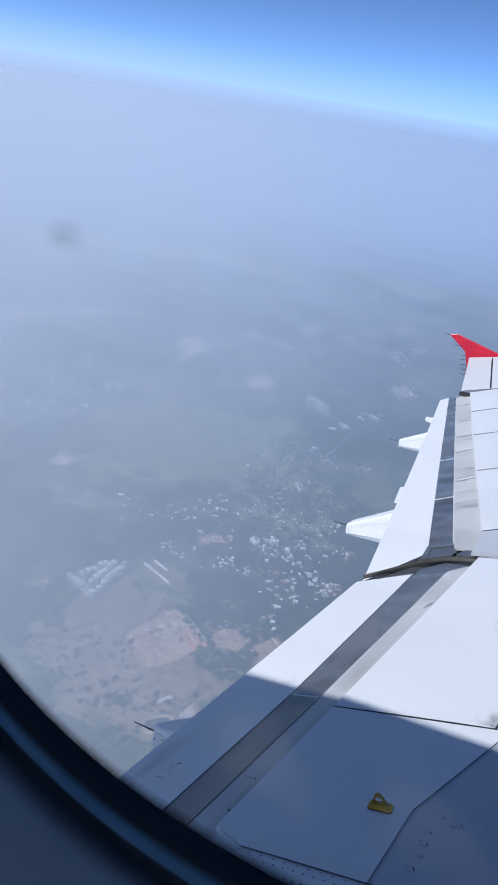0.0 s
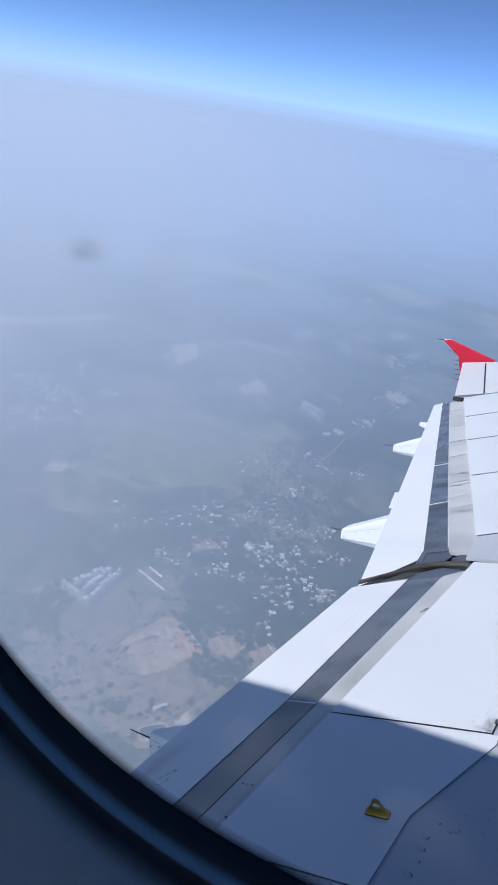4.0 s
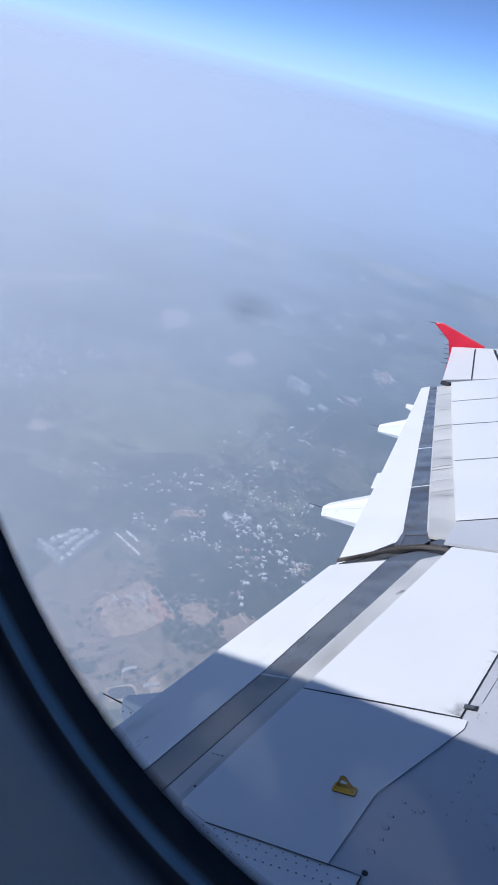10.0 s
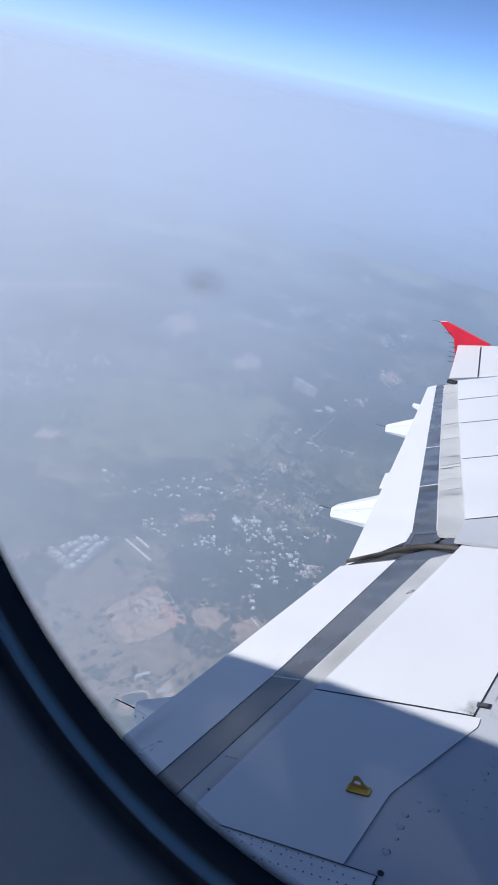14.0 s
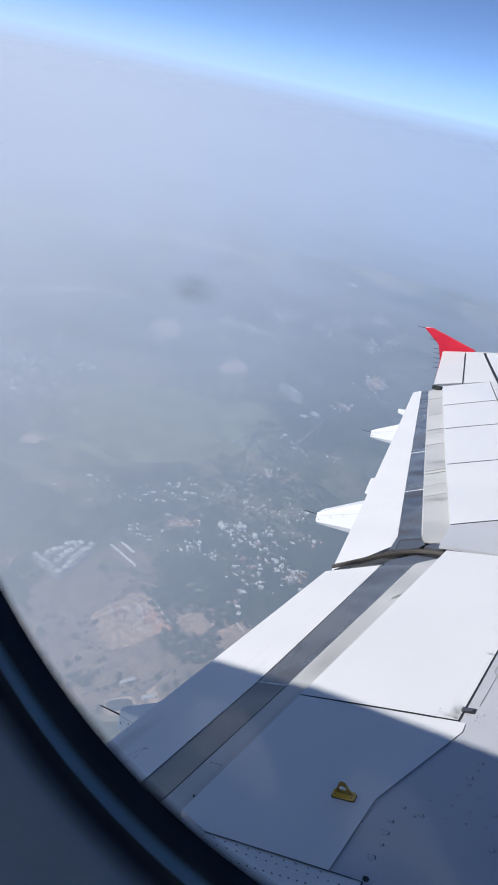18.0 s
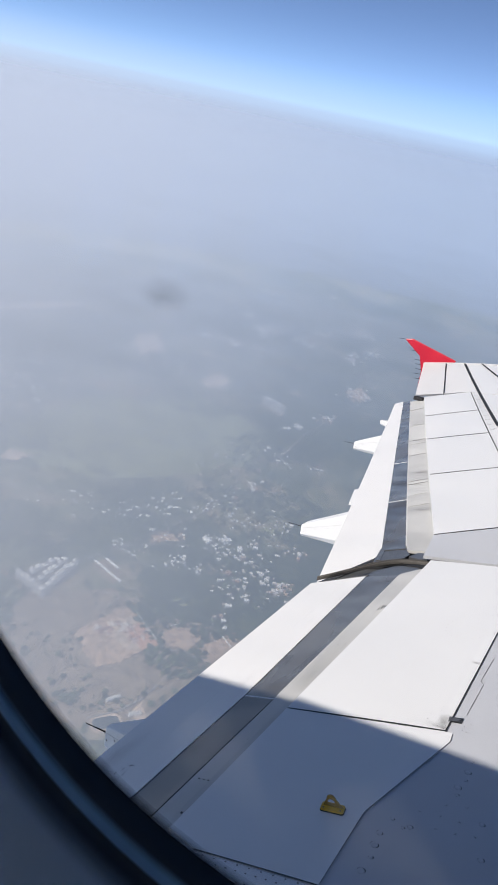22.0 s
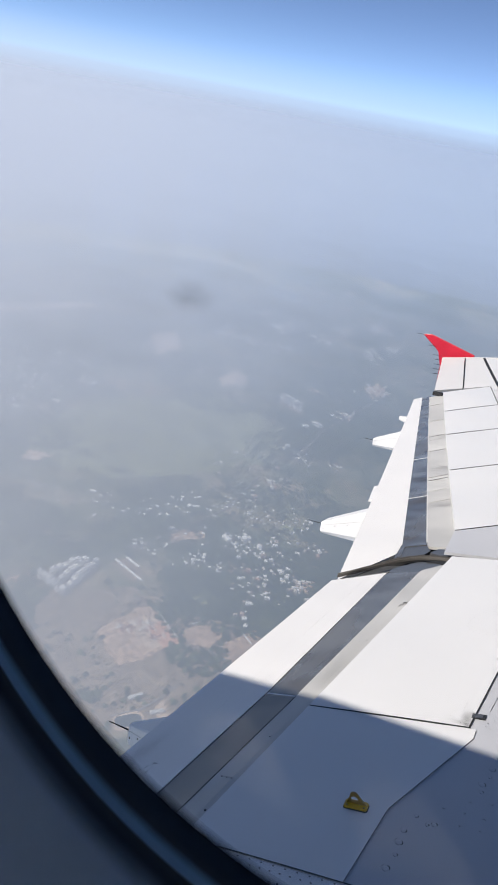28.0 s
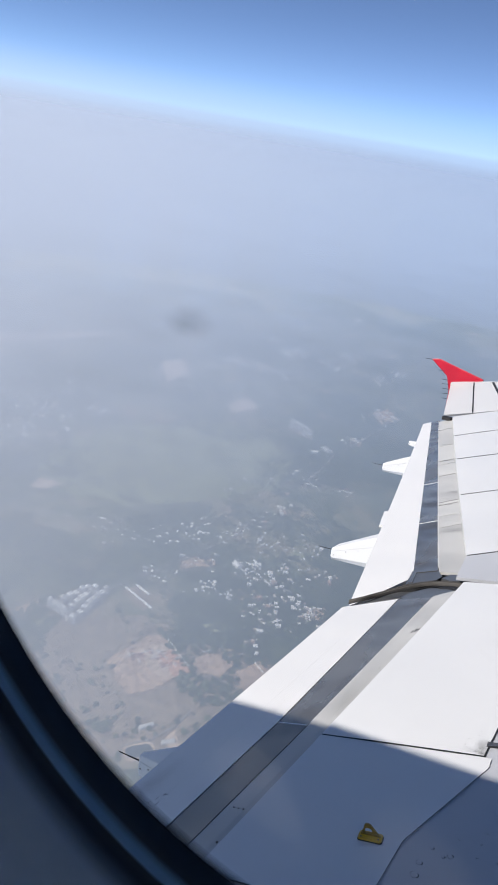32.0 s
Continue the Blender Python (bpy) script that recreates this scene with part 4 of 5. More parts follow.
SOIL = material("bare_red_soil", (0.72, 0.53, 0.40), 0.95, dark=0.5, scale=0.075, fine=0.5, spec=0.1)
BRICK = material("red_brick_rubble", (0.80, 0.47, 0.34), 0.95, dark=0.65, scale=0.12, fine=0.5, spec=0.1)
SAND = material("pale_sandy_soil", (0.80, 0.63, 0.50), 0.95, dark=0.55, scale=0.08, fine=0.5, spec=0.1)
MEADOW = material("dry_meadow", (0.36, 0.38, 0.22), 0.95, dark=0.55, scale=0.012, fine=0.12, spec=0.1)
FALLOW = material("dry_fallow_field", (0.41, 0.33, 0.25), 0.95, dark=0.55, scale=0.04, fine=0.3, spec=0.1)
CROP = material("dark_crop_field", (0.13, 0.155, 0.08), 0.95, dark=0.7, scale=0.03, fine=0.2, spec=0.1)
POND = material("pond_water", (0.03, 0.045, 0.05), 0.15, dark=0.8, scale=0.05)
ROAD = material("pale_road", (0.34, 0.32, 0.30), 0.9, dark=0.85, scale=0.05, spec=0.2)
WALL = material("white_plaster_wall", (0.88, 0.87, 0.85), 0.8, dark=0.9, scale=0.3, fine=3, vary=0.2)
ROOF = material("pale_metal_roof", (0.86, 0.86, 0.86), 0.55, dark=0.85, scale=0.3, fine=3, vary=0.4)
TILE = material("terracotta_roof", (0.56, 0.33, 0.26), 0.8, dark=0.8, scale=0.4, fine=3, vary=0.25)
TOWN_WALL = material("mixed_town_walls", (0.80, 0.78, 0.75), 0.8, dark=0.85, scale=0.3, fine=3)
tn = TOWN_WALL.node_tree
isle, tint = tn.nodes.new("ShaderNodeNewGeometry"), tn.nodes.new("ShaderNodeValToRGB")
for k, (p, c) in enumerate(((0.0, (0.50, 0.29, 0.21, 1)), (0.25, (0.55, 0.50, 0.46, 1)), (0.5, (0.84, 0.82, 0.79, 1)), (1.0, (0.93, 0.93, 0.94, 1)))):
    e = tint.color_ramp.elements[k] if k < 2 else tint.color_ramp.elements.new(p)
    e.position, e.color = p, c
tn.links.new(isle.outputs["Random Per Island"], tint.inputs["Fac"])
tn.links.new(tint.outputs["Color"], tn.nodes["Principled BSDF"].inputs["Base Color"])
LEAF = material("woodland_foliage", (0.125, 0.155, 0.085), 0.9, dark=0.42, scale=0.09, fine=0.6, spec=0.1)
# each crown has its own green
ln = LEAF.node_tree
isle, shade, blend = ln.nodes.new("ShaderNodeNewGeometry"), ln.nodes.new("ShaderNodeMapRange"), ln.nodes.new("ShaderNodeHueSaturation")
shade.inputs["To Min"].default_value, shade.inputs["To Max"].default_value = 0.55, 1.5
ln.links.new(isle.outputs["Random Per Island"], shade.inputs["Value"])
ln.links.new(shade.outputs[0], blend.inputs["Value"])
ln.links.new(ln.nodes["Principled BSDF"].inputs["Base Color"].links[0].from_socket, blend.inputs["Color"])
ln.links.new(blend.outputs[0], ln.nodes["Principled BSDF"].inputs["Base Color"])
PANE = material("dark_window_glass", (0.04, 0.05, 0.06), 0.2)


def blob(name, cx, cy, pts, lift, mat, label, rough=6.0, seed=1, category="clearing"):
    """A patch of land with an uneven rim, over corner points round (cx, cy)."""
    rim = []
    for (x0, y0), (x1, y1) in zip(pts, pts[1:] + pts[:1]):
        for k in range(14):
            u = k / 14
            p = Vector(((x0 + (x1 - x0) * u), (y0 + (y1 - y0) * u), seed * 31.0))
            q = Vector((p.x * 0.035, p.y * 0.035, p.z))
            w = Vector((p.x * 0.16, p.y * 0.16, p.z + 9))
            dx = noise.noise(q) * 1.5 + noise.noise(w) * 0.5
            dy = noise.noise(q + Vector((7, 3, 1))) * 1.5 + noise.noise(w + Vector((5, 2, 8))) * 0.5
            rim.append((p.x + rough * dx, p.y + rough * dy))
    rim.sort(key=lambda p: math.atan2(p[1] - cy, p[0] - cx))
    bm = bmesh.new()
    up = [bm.verts.new((x - cx, y - cy, lift)) for x, y in rim]
    low = [bm.verts.new((x - cx, y - cy, 0)) for x, y in rim]
    mid = bm.verts.new((0, 0, lift))
    for i in range(len(up)):
        j = (i + 1) % len(up)
        bm.faces.new((mid, up[i], up[j]))
        bm.faces.new((up[j], up[i], low[i], low[j]))
    bmesh.ops.recalc_face_normals(bm, faces=bm.faces)
    ob = tagged(link(name, bm, mat), label, category, kind="structure")
    ob.location = (cx, cy, -H)
    return ob


blob("meadow", -1070, 1720, [(-1368, 1512), (-1350, 1775), (-1234, 1994), (-1105, 2130), (-852, 2032), (-775, 1803), (-858, 1643), (-930, 1491), (-1092, 1362), (-1241, 1392)], 0.5, MEADOW, "broad pale green meadow among woods", 26, 2, "meadow")
blob("field", -640, 915, [(-900, 930), (-800, 1010), (-650, 1050), (-500, 1075), (-400, 990), (-420, 850), (-520, 760), (-680, 770), (-820, 830)], 0.3, FALLOW, "wide dry pinkish land round the building site", 30, 31, "field")
blob("field", -720, 970, [(-825, 925), (-762, 993), (-692, 1093), (-620, 1090), (-655, 1029), (-666, 946), (-674, 852), (-746, 887)], 0.5, FALLOW, "dry pinkish field beside the building site", 14, 3, "field")
blob("field", -540, 910, [(-644, 861), (-562, 911), (-523, 990), (-451, 1009), (-462, 903), (-507, 826), (-562, 809)], 0.5, FALLOW, "dry pale field below the building site", 12, 4, "field")
blob("building_site", -600, 970, [(-663, 938), (-653, 1026), (-629, 1065), (-529, 1008), (-548, 973), (-560, 927), (-577, 891), (-614, 907)], 1.0, SOIL, "bare brown building site with earthworks", 4.5, 5, "building site")
blob("sand_heap_yard", -590, 1000, [(-634, 1002), (-618, 1042), (-535, 1007), (-566, 963), (-600, 968)], 1.5, SAND, "pale sandy yard on the building site", 4, 16, "building site")
blob("brick_yard", -568, 1005, [(-598, 997), (-596, 1035), (-533, 1008), (-545, 979)], 1.9, BRICK, "red brick rubble floor of a new building", 2.0, 17, "building site")
blob("building_site", -515, 1050, [(-548, 1034), (-535, 1084), (-484, 1084), (-486, 1033), (-524, 1018)], 1.0, SOIL, "bare earth yard beside the building site", 2.2, 6, "building site")
blob("earth_pad", -430, 1070, [(-475, 1049), (-449, 1137), (-392, 1109), (-406, 1012), (-442, 1018)], 1.0, SOIL, "levelled brown earth pad", 1.5, 7, "building site")
blob("estate_yard", -805, 1040, [(-852, 990), (-843, 1084), (-796, 1109), (-779, 1078), (-770, 974)], 0.8, ROAD, "grey paved yard under the apartment estate", 3, 21, "yard")
blob("barn_yard", -740, 1130, [(-778, 1120), (-767, 1172), (-712, 1142), (-701, 1097)], 0.8, FALLOW, "dry yard between long sheds", 3, 22, "yard")
blob("clearing", -1565, 2440, [(-1647, 2457), (-1624, 2583), (-1489, 2428), (-1494, 2291)], 1.0, SAND, "pale sandy clearing near the town", 14, 9)
blob("clearing", -1190, 2300, [(-1227, 2273), (-1218, 2393), (-1137, 2326), (-1166, 2211)], 1.0, SAND, "pale sandy clearing among trees", 10, 8)
blob("clearing", -790, 2660, [(-835, 2655), (-813, 2761), (-744, 2675), (-757, 2562)], 1.0, SOIL, "brown earth yard at the town's edge", 10, 12)
blob("clearing", -1210, 1365, [(-1235, 1336), (-1233, 1393), (-1179, 1397), (-1190, 1330)], 1.0, SAND, "pinkish bare strip at the meadow's edge", 8, 18)
blob("clearing", -2080, 2370, [(-2245, 2172), (-2125, 2450), (-1976, 2667), (-2048, 2366), (-2164, 2096)], 1.0, SAND, "long pale strip of bare land far off", 20, 19)
blob("clearing", -724, 1325, [(-753, 1304), (-715, 1367), (-694, 1345), (-733, 1286)], 1.0, SOIL, "brown yard between village houses", 5, 13)
blob("clearing", -868, 950, [(-885, 927), (-872, 987), (-850, 965), (-858, 916)], 1.0, SOIL, "brown yard beside the apartment estate", 5, 23)
blob("clearing", -437, 1335, [(-463, 1338), (-432, 1371), (-413, 1319), (-440, 1306)], 1.0, SOIL, "brown yard beside village houses", 5, 24)
blob("clearing", -463, 852, [(-473, 849), (-475, 874), (-449, 854), (-455, 832)], 1.0, SAND, "pale sandy yard beside the pond", 4, 10)
blob("clearing", -340, 800, [(-385, 796), (-346, 845), (-298, 802), (-337, 755)], 1.0, SOIL, "bare brown earth beside a track", 6, 11)
# smallholdings: many little fields of differing tint round the village
rng = random.Random(33)
for k in range(46):
    x, y = rng.uniform(-1500, -330), rng.uniform(760, 2500)
    if abs(math.atan2(-x, y) - 0.50) > 0.28 or (x + 1070) ** 2 + (y - 1720) ** 2 < 280 ** 2 or (x + 620) ** 2 + (y - 980) ** 2 < 110 ** 2:
        continue
    a, b, t = rng.uniform(18, 46), rng.uniform(12, 28), rng.choice((0.4, 0.5, 1.3)) + rng.uniform(-0.2, 0.2)
    c, q = math.cos(t), math.sin(t)
    pts = [(x + u * a * c - v * b * q, y + u * a * q + v * b * c) for u, v in ((-1, -1), (-1, 1), (1, rng.uniform(0.5, 1.1)), (1, -1))]
    mat, text = rng.choice(((MEADOW, "small pale green field"), (FALLOW, "small dry fallow field"), (CROP, "small dark green crop field"), (CROP, "small dark green crop field")))
    blob("field", x, y, pts, 0.45 + 0.01 * (k % 5), mat, text + " between trees", 4, 40 + k, "field")
# pond with a sandy bank: rounded rectangles turned the same way


def rounded(cx, cy, a, b, turn):
    out = []
    for k in range(20):
        t = k * math.tau / 20
        u, v = a * math.copysign(abs(math.cos(t)) ** 0.5, math.cos(t)), b * math.copysign(abs(math.sin(t)) ** 0.5, math.sin(t))
        out.append((cx + u * math.cos(turn) - v * math.sin(turn), cy + u * math.sin(turn) + v * math.cos(turn)))
    return out


blob("pond_bank", -490, 803, rounded(-490, 803, 26, 17, 0.95), 0.8, SAND, "pale bank round a pond", 2.5, 14, "pond bank")
blob("pond", -490, 803, rounded(-490, 803, 21, 12, 0.95), 1.2, POND, "small dark pond with rounded corners", 0.8, 15, "pond")


def road(points, width, label, seed=0):
    bm = bmesh.new()
    left, right = [], []
    for i, (x, y) in enumerate(points):
        a, b = Vector(points[max(0, i - 1)]), Vector(points[min(len(points) - 1, i + 1)])
        side = Vector((-(b - a).y, (b - a).x)).normalized() * width / 2
        left.append(bm.verts.new((x + side.x, y + side.y, -H + 1.5)))
        right.append(bm.verts.new((x - side.x, y - side.y, -H + 1.5)))
    for i in range(len(points) - 1):
        bm.faces.new((right[i], right[i + 1], left[i + 1], left[i]))
    return tagged(link("road", bm, ROAD), label, "road", kind="structure")


road([(-848, 3076), (-755, 3021), (-663, 2954)], 9, "pale straight road through fields")
road([(-742, 1875), (-748, 2015), (-766, 2154), (-746, 2535)], 5, "pale country road between houses")
road([(-795, 1188), (-766, 1232), (-737, 1271), (-671, 1329), (-577, 1367), (-478, 1366)], 4, "pale village road")
road([(-801, 1104), (-781, 1189), (-756, 1319), (-726, 1488), (-754, 1702)], 4, "pale village lane up the slope")
road([(-529, 1008), (-510, 1012), (-487, 1026), (-446, 1024)], 4, "narrow earth track below the site")
road([(-513, 1256), (-499, 1165), (-481, 1075)], 3, "narrow pale lane to the building site")
road([(-518, 791), (-490, 834), (-478, 879), (-477, 925)], 3, "narrow pale track beside the pond")
road([(-1578, 1548), (-1525, 1721), (-1433, 1875), (-1412, 2212), (-1325, 2488), (-1224, 2805), (-966, 3085)], 6, "pale country road at the wood's edge")
road([(-852, 990), (-866, 940), (-905, 900)], 4, "pale lane to the apartment estate")


# ---------------------------------------------------------------- buildings
def house(w, d, h, roof_h, roof_mat, label, ell=False):
    ob = empty("house", label, "house", group="village houses")
    bm = bmesh.new()
    box(bm, -w / 2, w / 2, -d / 2, d / 2, -1, h)
    if ell:
        box(bm, w / 2 - 4, w / 2, -d / 2 - 4, -d / 2 + 0.01, -1, h * 0.8)
    part("wall", bm, WALL, ob)
    bm = bmesh.new()
    o = 0.6
    v = [bm.verts.new(p) for p in ((-w / 2 - o, -d / 2 - o, h), (w / 2 + o, -d / 2 - o, h), (w / 2 + o, d / 2 + o, h), (-w / 2 - o, d / 2 + o, h),
                                   (-w / 2 + d * 0.2, 0, h + roof_h), (w / 2 - d * 0.2, 0, h + roof_h))]
    for f in ((0, 1, 5, 4), (2, 3, 4, 5), (1, 2, 5), (3, 0, 4), (3, 2, 1, 0)):
        bm.faces.new([v[i] for i in f])
    part("roof", bm, roof_mat, ob)
    for x in (-w / 4, w / 4):
        bm = bmesh.new()
        box(bm, x - 0.7, x + 0.7, -d / 2 - 0.06, -d / 2 + 0.01, 1.0, 2.4)
        part("window", bm, PANE, ob)
    return ob


kinds = [house(10, 7.5, 4.0, 1.8, ROOF, "small white house with a pale metal roof"), house(13, 8, 5.5, 0.5, ROOF, "white two-storey house with a nearly flat roof", True),
         house(9, 8, 3.4, 2.0, TILE, "small house with a terracotta tiled roof"), house(16, 9, 4.5, 1.6, ROOF, "long pale house with a metal roof")]
# hamlets: centre, spread and number of houses
SLOPE = ((-811, 1468, 18, 10), (-858, 1350, 20, 9), (-778, 1224, 11, 6), (-726, 1234, 17, 9), (-730, 1314, 22, 10), (-657, 1263, 16, 14), (-605, 1259, 12, 9), (-634, 1388, 18, 14),
         (-659, 1508, 17, 12), (-607, 1368, 17, 10), (-779, 1385, 26, 8), (-941, 1309, 26, 10), (-1042, 1268, 16, 8), (-1110, 1247, 22, 8), (-752, 1477, 16, 7), (-732, 1523, 20, 8))
LOWER = ((-624, 1529, 19, 10), (-562, 1471, 14, 8), (-587, 1593, 15, 8), (-574, 1387, 16, 10), (-545, 1264, 14, 12), (-499, 1243, 15, 12), (-540, 1377, 19, 12), (-467, 1319, 13, 9),
         (-444, 1315, 12, 9), (-478, 1478, 12, 8), (-522, 1319, 14, 10), (-729, 1614, 21, 8), (-695, 1703, 19, 6), (-548, 1560, 12, 5), (-489, 1150, 11, 5))
TOWN = ((-1465, 2761, 32, 22), (-1388, 2767, 30, 24), (-1380, 3104, 35, 40), (-1262, 2802, 27, 14), (-1183, 3100, 37, 30), (-1197, 3315, 44, 20), (-1105, 3506, 49, 40), (-966, 3085, 45, 36),
        (-920, 3237, 25, 14), (-1547, 3198, 26, 10), (-1486, 4053, 35, 8), (-1567, 3589, 20, 6), (-791, 2648, 35, 20), (-768, 2336, 22, 14))
OUTLYING = ((-1688, 1815, 51, 24), (-1514, 1573, 37, 26), (-1525, 1721, 40, 20), (-1468, 1861, 27, 14), (-1437, 2280, 53, 14), (-1303, 2298, 28, 10), (-1563, 2349, 32, 10),
            (-845, 1766, 40, 10), (-729, 1921, 27, 8), (-630, 1939, 16, 6), (-1653, 1990, 51, 14))
rng = random.Random(11)
first, yards, town, taken = set(), set(), [], []
made = 0
for cx, cy, spread, count in SLOPE + LOWER + TOWN + OUTLYING:
    near = cy < 1720
    reach = math.hypot(cx, cy)
    loose = (cx, cy, spread, count) in LOWER
    spread *= 1.3 if loose else 1.0
    for k in range(round(count * (1.5 if loose else 2.0))):
        i = rng.choice((0, 0, 0, 1, 1, 2, 2, 3))
        s = rng.choice((0.42, 0.5, 0.58, 0.68, 0.8, 1.0))
        # a hamlet lies somewhat longer down the slope than across it
        u, v = rng.gauss(0, spread * 0.85), rng.gauss(0, spread * 1.25)
        hx, hy = cx + (u * cy + v * cx) / reach, cy + (v * cy - u * cx) / reach
        if any((hx - a) ** 2 + (hy - b) ** 2 < 26 for a, b in taken):
            continue
        taken.append((hx, hy))
        if not near or made >= 290:
            town.append((hx, hy, s * rng.uniform(9, 15), s * rng.uniform(7, 10), s * rng.uniform(4, 8), rng.choice((0.5, 0.5, 2.07)) + rng.uniform(-0.25, 0.25)))
            continue
        made += 1
        yards.update((round(hx / 9) + p, round(hy / 9) + q) for p in (-1, 0, 1) for q in (-1, 0))
        m = Matrix.Translation((hx, hy, -H)) @ Matrix.Rotation(rng.choice((0.5, 0.5, 2.07)) + rng.uniform(-0.4, 0.4), 4, 'Z') @ Matrix.Diagonal((s, s * rng.uniform(0.8, 1.1), s, 1))
        if i not in first:
            first.add(i)
            kinds[i].matrix_world = m
        else:
            copy_thing(kinds[i], m)

verts, faces = [], []
for hx, hy, w, d, h, turn in town:
    c, q, k = math.cos(turn), math.sin(turn), len(verts)
    for x, y, z in ((-1, -1, 0), (1, -1, 0), (1, 1, 0), (-1, 1, 0), (-1, -1, 1), (1, -1, 1), (1, 1, 1), (-1, 1, 1), (-0.7, 0, 1.35), (0.7, 0, 1.35)):
        u, v = x * w / 2, y * d / 2
        verts.append((hx + u * c - v * q, hy + u * q + v * c, z * h))
    faces += [[k + i for i in f] for f in ((0, 1, 5, 4), (1, 2, 6, 5), (2, 3, 7, 6), (3, 0, 4, 7), (4, 5, 9, 8), (6, 7, 8, 9), (5, 6, 9), (7, 4, 8))]
me = bpy.data.meshes.new("distant_houses")
me.from_pydata(verts, [], faces)
me.materials.append(TOWN_WALL)
far_town = tagged(new("distant_houses", me), "many small white houses scattered in far haze", "houses", kind="stuff")
far_town.location.z = -H


def block(w, d, h, floors, bays, label, name="apartment_building", group=""):
    ob = empty(name, label, "apartment building", group=group)
    bm = bmesh.new()
    box(bm, -w / 2, w / 2, -d / 2, d / 2, -1, h)
    part("wall", bm, WALL, ob)
    bm = bmesh.new()
    box(bm, -w / 2 - 0.3, w / 2 + 0.3, -d / 2 - 0.3, d / 2 + 0.3, h, h + 0.8, 0.3)
    roof = part("roof", bm, ROOF, ob, "pale flat roof")
    bm = bmesh.new()
    box(bm, -2, 2, -2, 2, h + 0.8, h + 4, 0.2)
    part("stair_head", bm, WALL, roof)
    pane_bm = bmesh.new()
    box(pane_bm, -0.9, 0.9, -0.06, 0.06, -0.7, 0.7)
    me = bpy.data.meshes.new("window")
    pane_bm.to_mesh(me)
    pane_bm.free()
    me.materials.append(PANE)
    for f in range(floors):
        for b in range(bays):
            for sy in (-1, 1):
                w_ob = new("window", me)
                w_ob.parent = ob
                w_ob.location = ((b + 0.5) / bays * w - w / 2, sy * (d / 2 + 0.03), 2 + f * (h - 2) / floors)
    return ob


tower = block(10.5, 14, 30, 7, 3, "white apartment block in a housing estate", group="estate apartment blocks")
turn = math.atan2(2228 - 2258, -883 + 970)
spots = [(-968 + 84 * u, 2257 - 29 * u, turn) for u in (0.02, 0.25, 0.48, 0.71, 0.94)]
for n, (x, y, a) in enumerate(spots):
    m = Matrix.Translation((x, y, -H)) @ Matrix.Rotation(a, 4, 'Z')
    if n == 0:
        tower.matrix_world = m
    else:
        copy_thing(tower, m)
slab_house = block(10, 9, 17, 5, 3, "white apartment block in a dense terraced estate", group="slab apartment blocks")
rng = random.Random(5)
spots = [(-845 + 13.4 * k, 992 - 2.6 * k, -0.19) for k in range(6)]
spots += [(-783 - 2.2 * k, 1004 + 15.5 * k, -0.10 + 0.12 * (k % 2)) for k in range(7)]
spots += [(-806 - 2.0 * k, 1008 + 16.0 * k, -0.25 + 0.15 * (k % 2)) for k in range(6)]
spots += [(-832 + 1.5 * k, 1012 + 16.5 * k, -0.15) for k in range(5)]
for n, (x, y, a) in enumerate(spots):
    m = Matrix.Translation((x, y, -H)) @ Matrix.Rotation(a, 4, 'Z') @ Matrix.Diagonal((1, 1, rng.uniform(0.7, 1.1), 1))
    if n == 0:
        slab_house.matrix_world = m
    else:
        copy_thing(slab_house, m)


def shed(w, d, h, label, roof_mat=ROOF, roof_label="pale corrugated metal roof"):
    ob = empty("warehouse", label, "warehouse", group="warehouses")
    bm = bmesh.new()
    box(bm, -w / 2, w / 2, -d / 2, d / 2, -1, h)
    part("wall", bm, WALL, ob)
    bm = bmesh.new()
    v = [bm.verts.new(p) for p in ((-w / 2 - 0.5, -d / 2 - 0.5, h), (w / 2 + 0.5, -d / 2 - 0.5, h), (w / 2 + 0.5, d / 2 + 0.5, h), (-w / 2 - 0.5, d / 2 + 0.5, h),
                                   (-w / 2 - 0.5, 0, h + d * 0.14), (w / 2 + 0.5, 0, h + d * 0.14))]
    for f in ((0, 1, 5, 4), (2, 3, 4, 5), (1, 2, 5), (3, 0, 4)):
        bm.faces.new([v[i] for i in f])
    part("roof", bm, roof_mat, ob, roof_label)
    return ob


barn = shed(84, 4.4, 3, "long narrow pale-roofed shed")
turn = math.atan2(1115 - 1138, -697 + 778)
barn.matrix_world = Matrix.Translation((-738, 1127, -H)) @ Matrix.Rotation(turn, 4, 'Z')
copy_thing(barn, Matrix.Translation((-748, 1155, -H)) @ Matrix.Rotation(turn, 4, 'Z') @ Matrix.Diagonal((0.5, 1, 1, 1)))
copy_thing(barn, Matrix.Translation((-725, 1905, -H)) @ Matrix.Rotation(-0.6, 4, 'Z') @ Matrix.Diagonal((0.6, 1, 1, 1)))
podium = shed(100, 26, 4, "low brownish podium under the apartment row", FALLOW, "brownish flat podium roof")
podium.matrix_world = Matrix.Translation((-926, 2240, -H)) @ Matrix.Rotation(math.atan2(2228 - 2258, -883 + 970), 4, 'Z') @ Matrix.Diagonal((1, 1, 0.4, 1))
works = shed(115, 26, 8, "large pale-roofed factory shed")
works.matrix_world = Matrix.Translation((-1395, 3050, -H)) @ Matrix.Rotation(-0.5, 4, 'Z') @ Matrix.Diagonal((0.6, 0.8, 1, 1))
copy_thing(works, Matrix.Translation((-1350, 2990, -H)) @ Matrix.Rotation(0.9, 4, 'Z') @ Matrix.Diagonal((0.5, 0.6, 0.8, 1)))
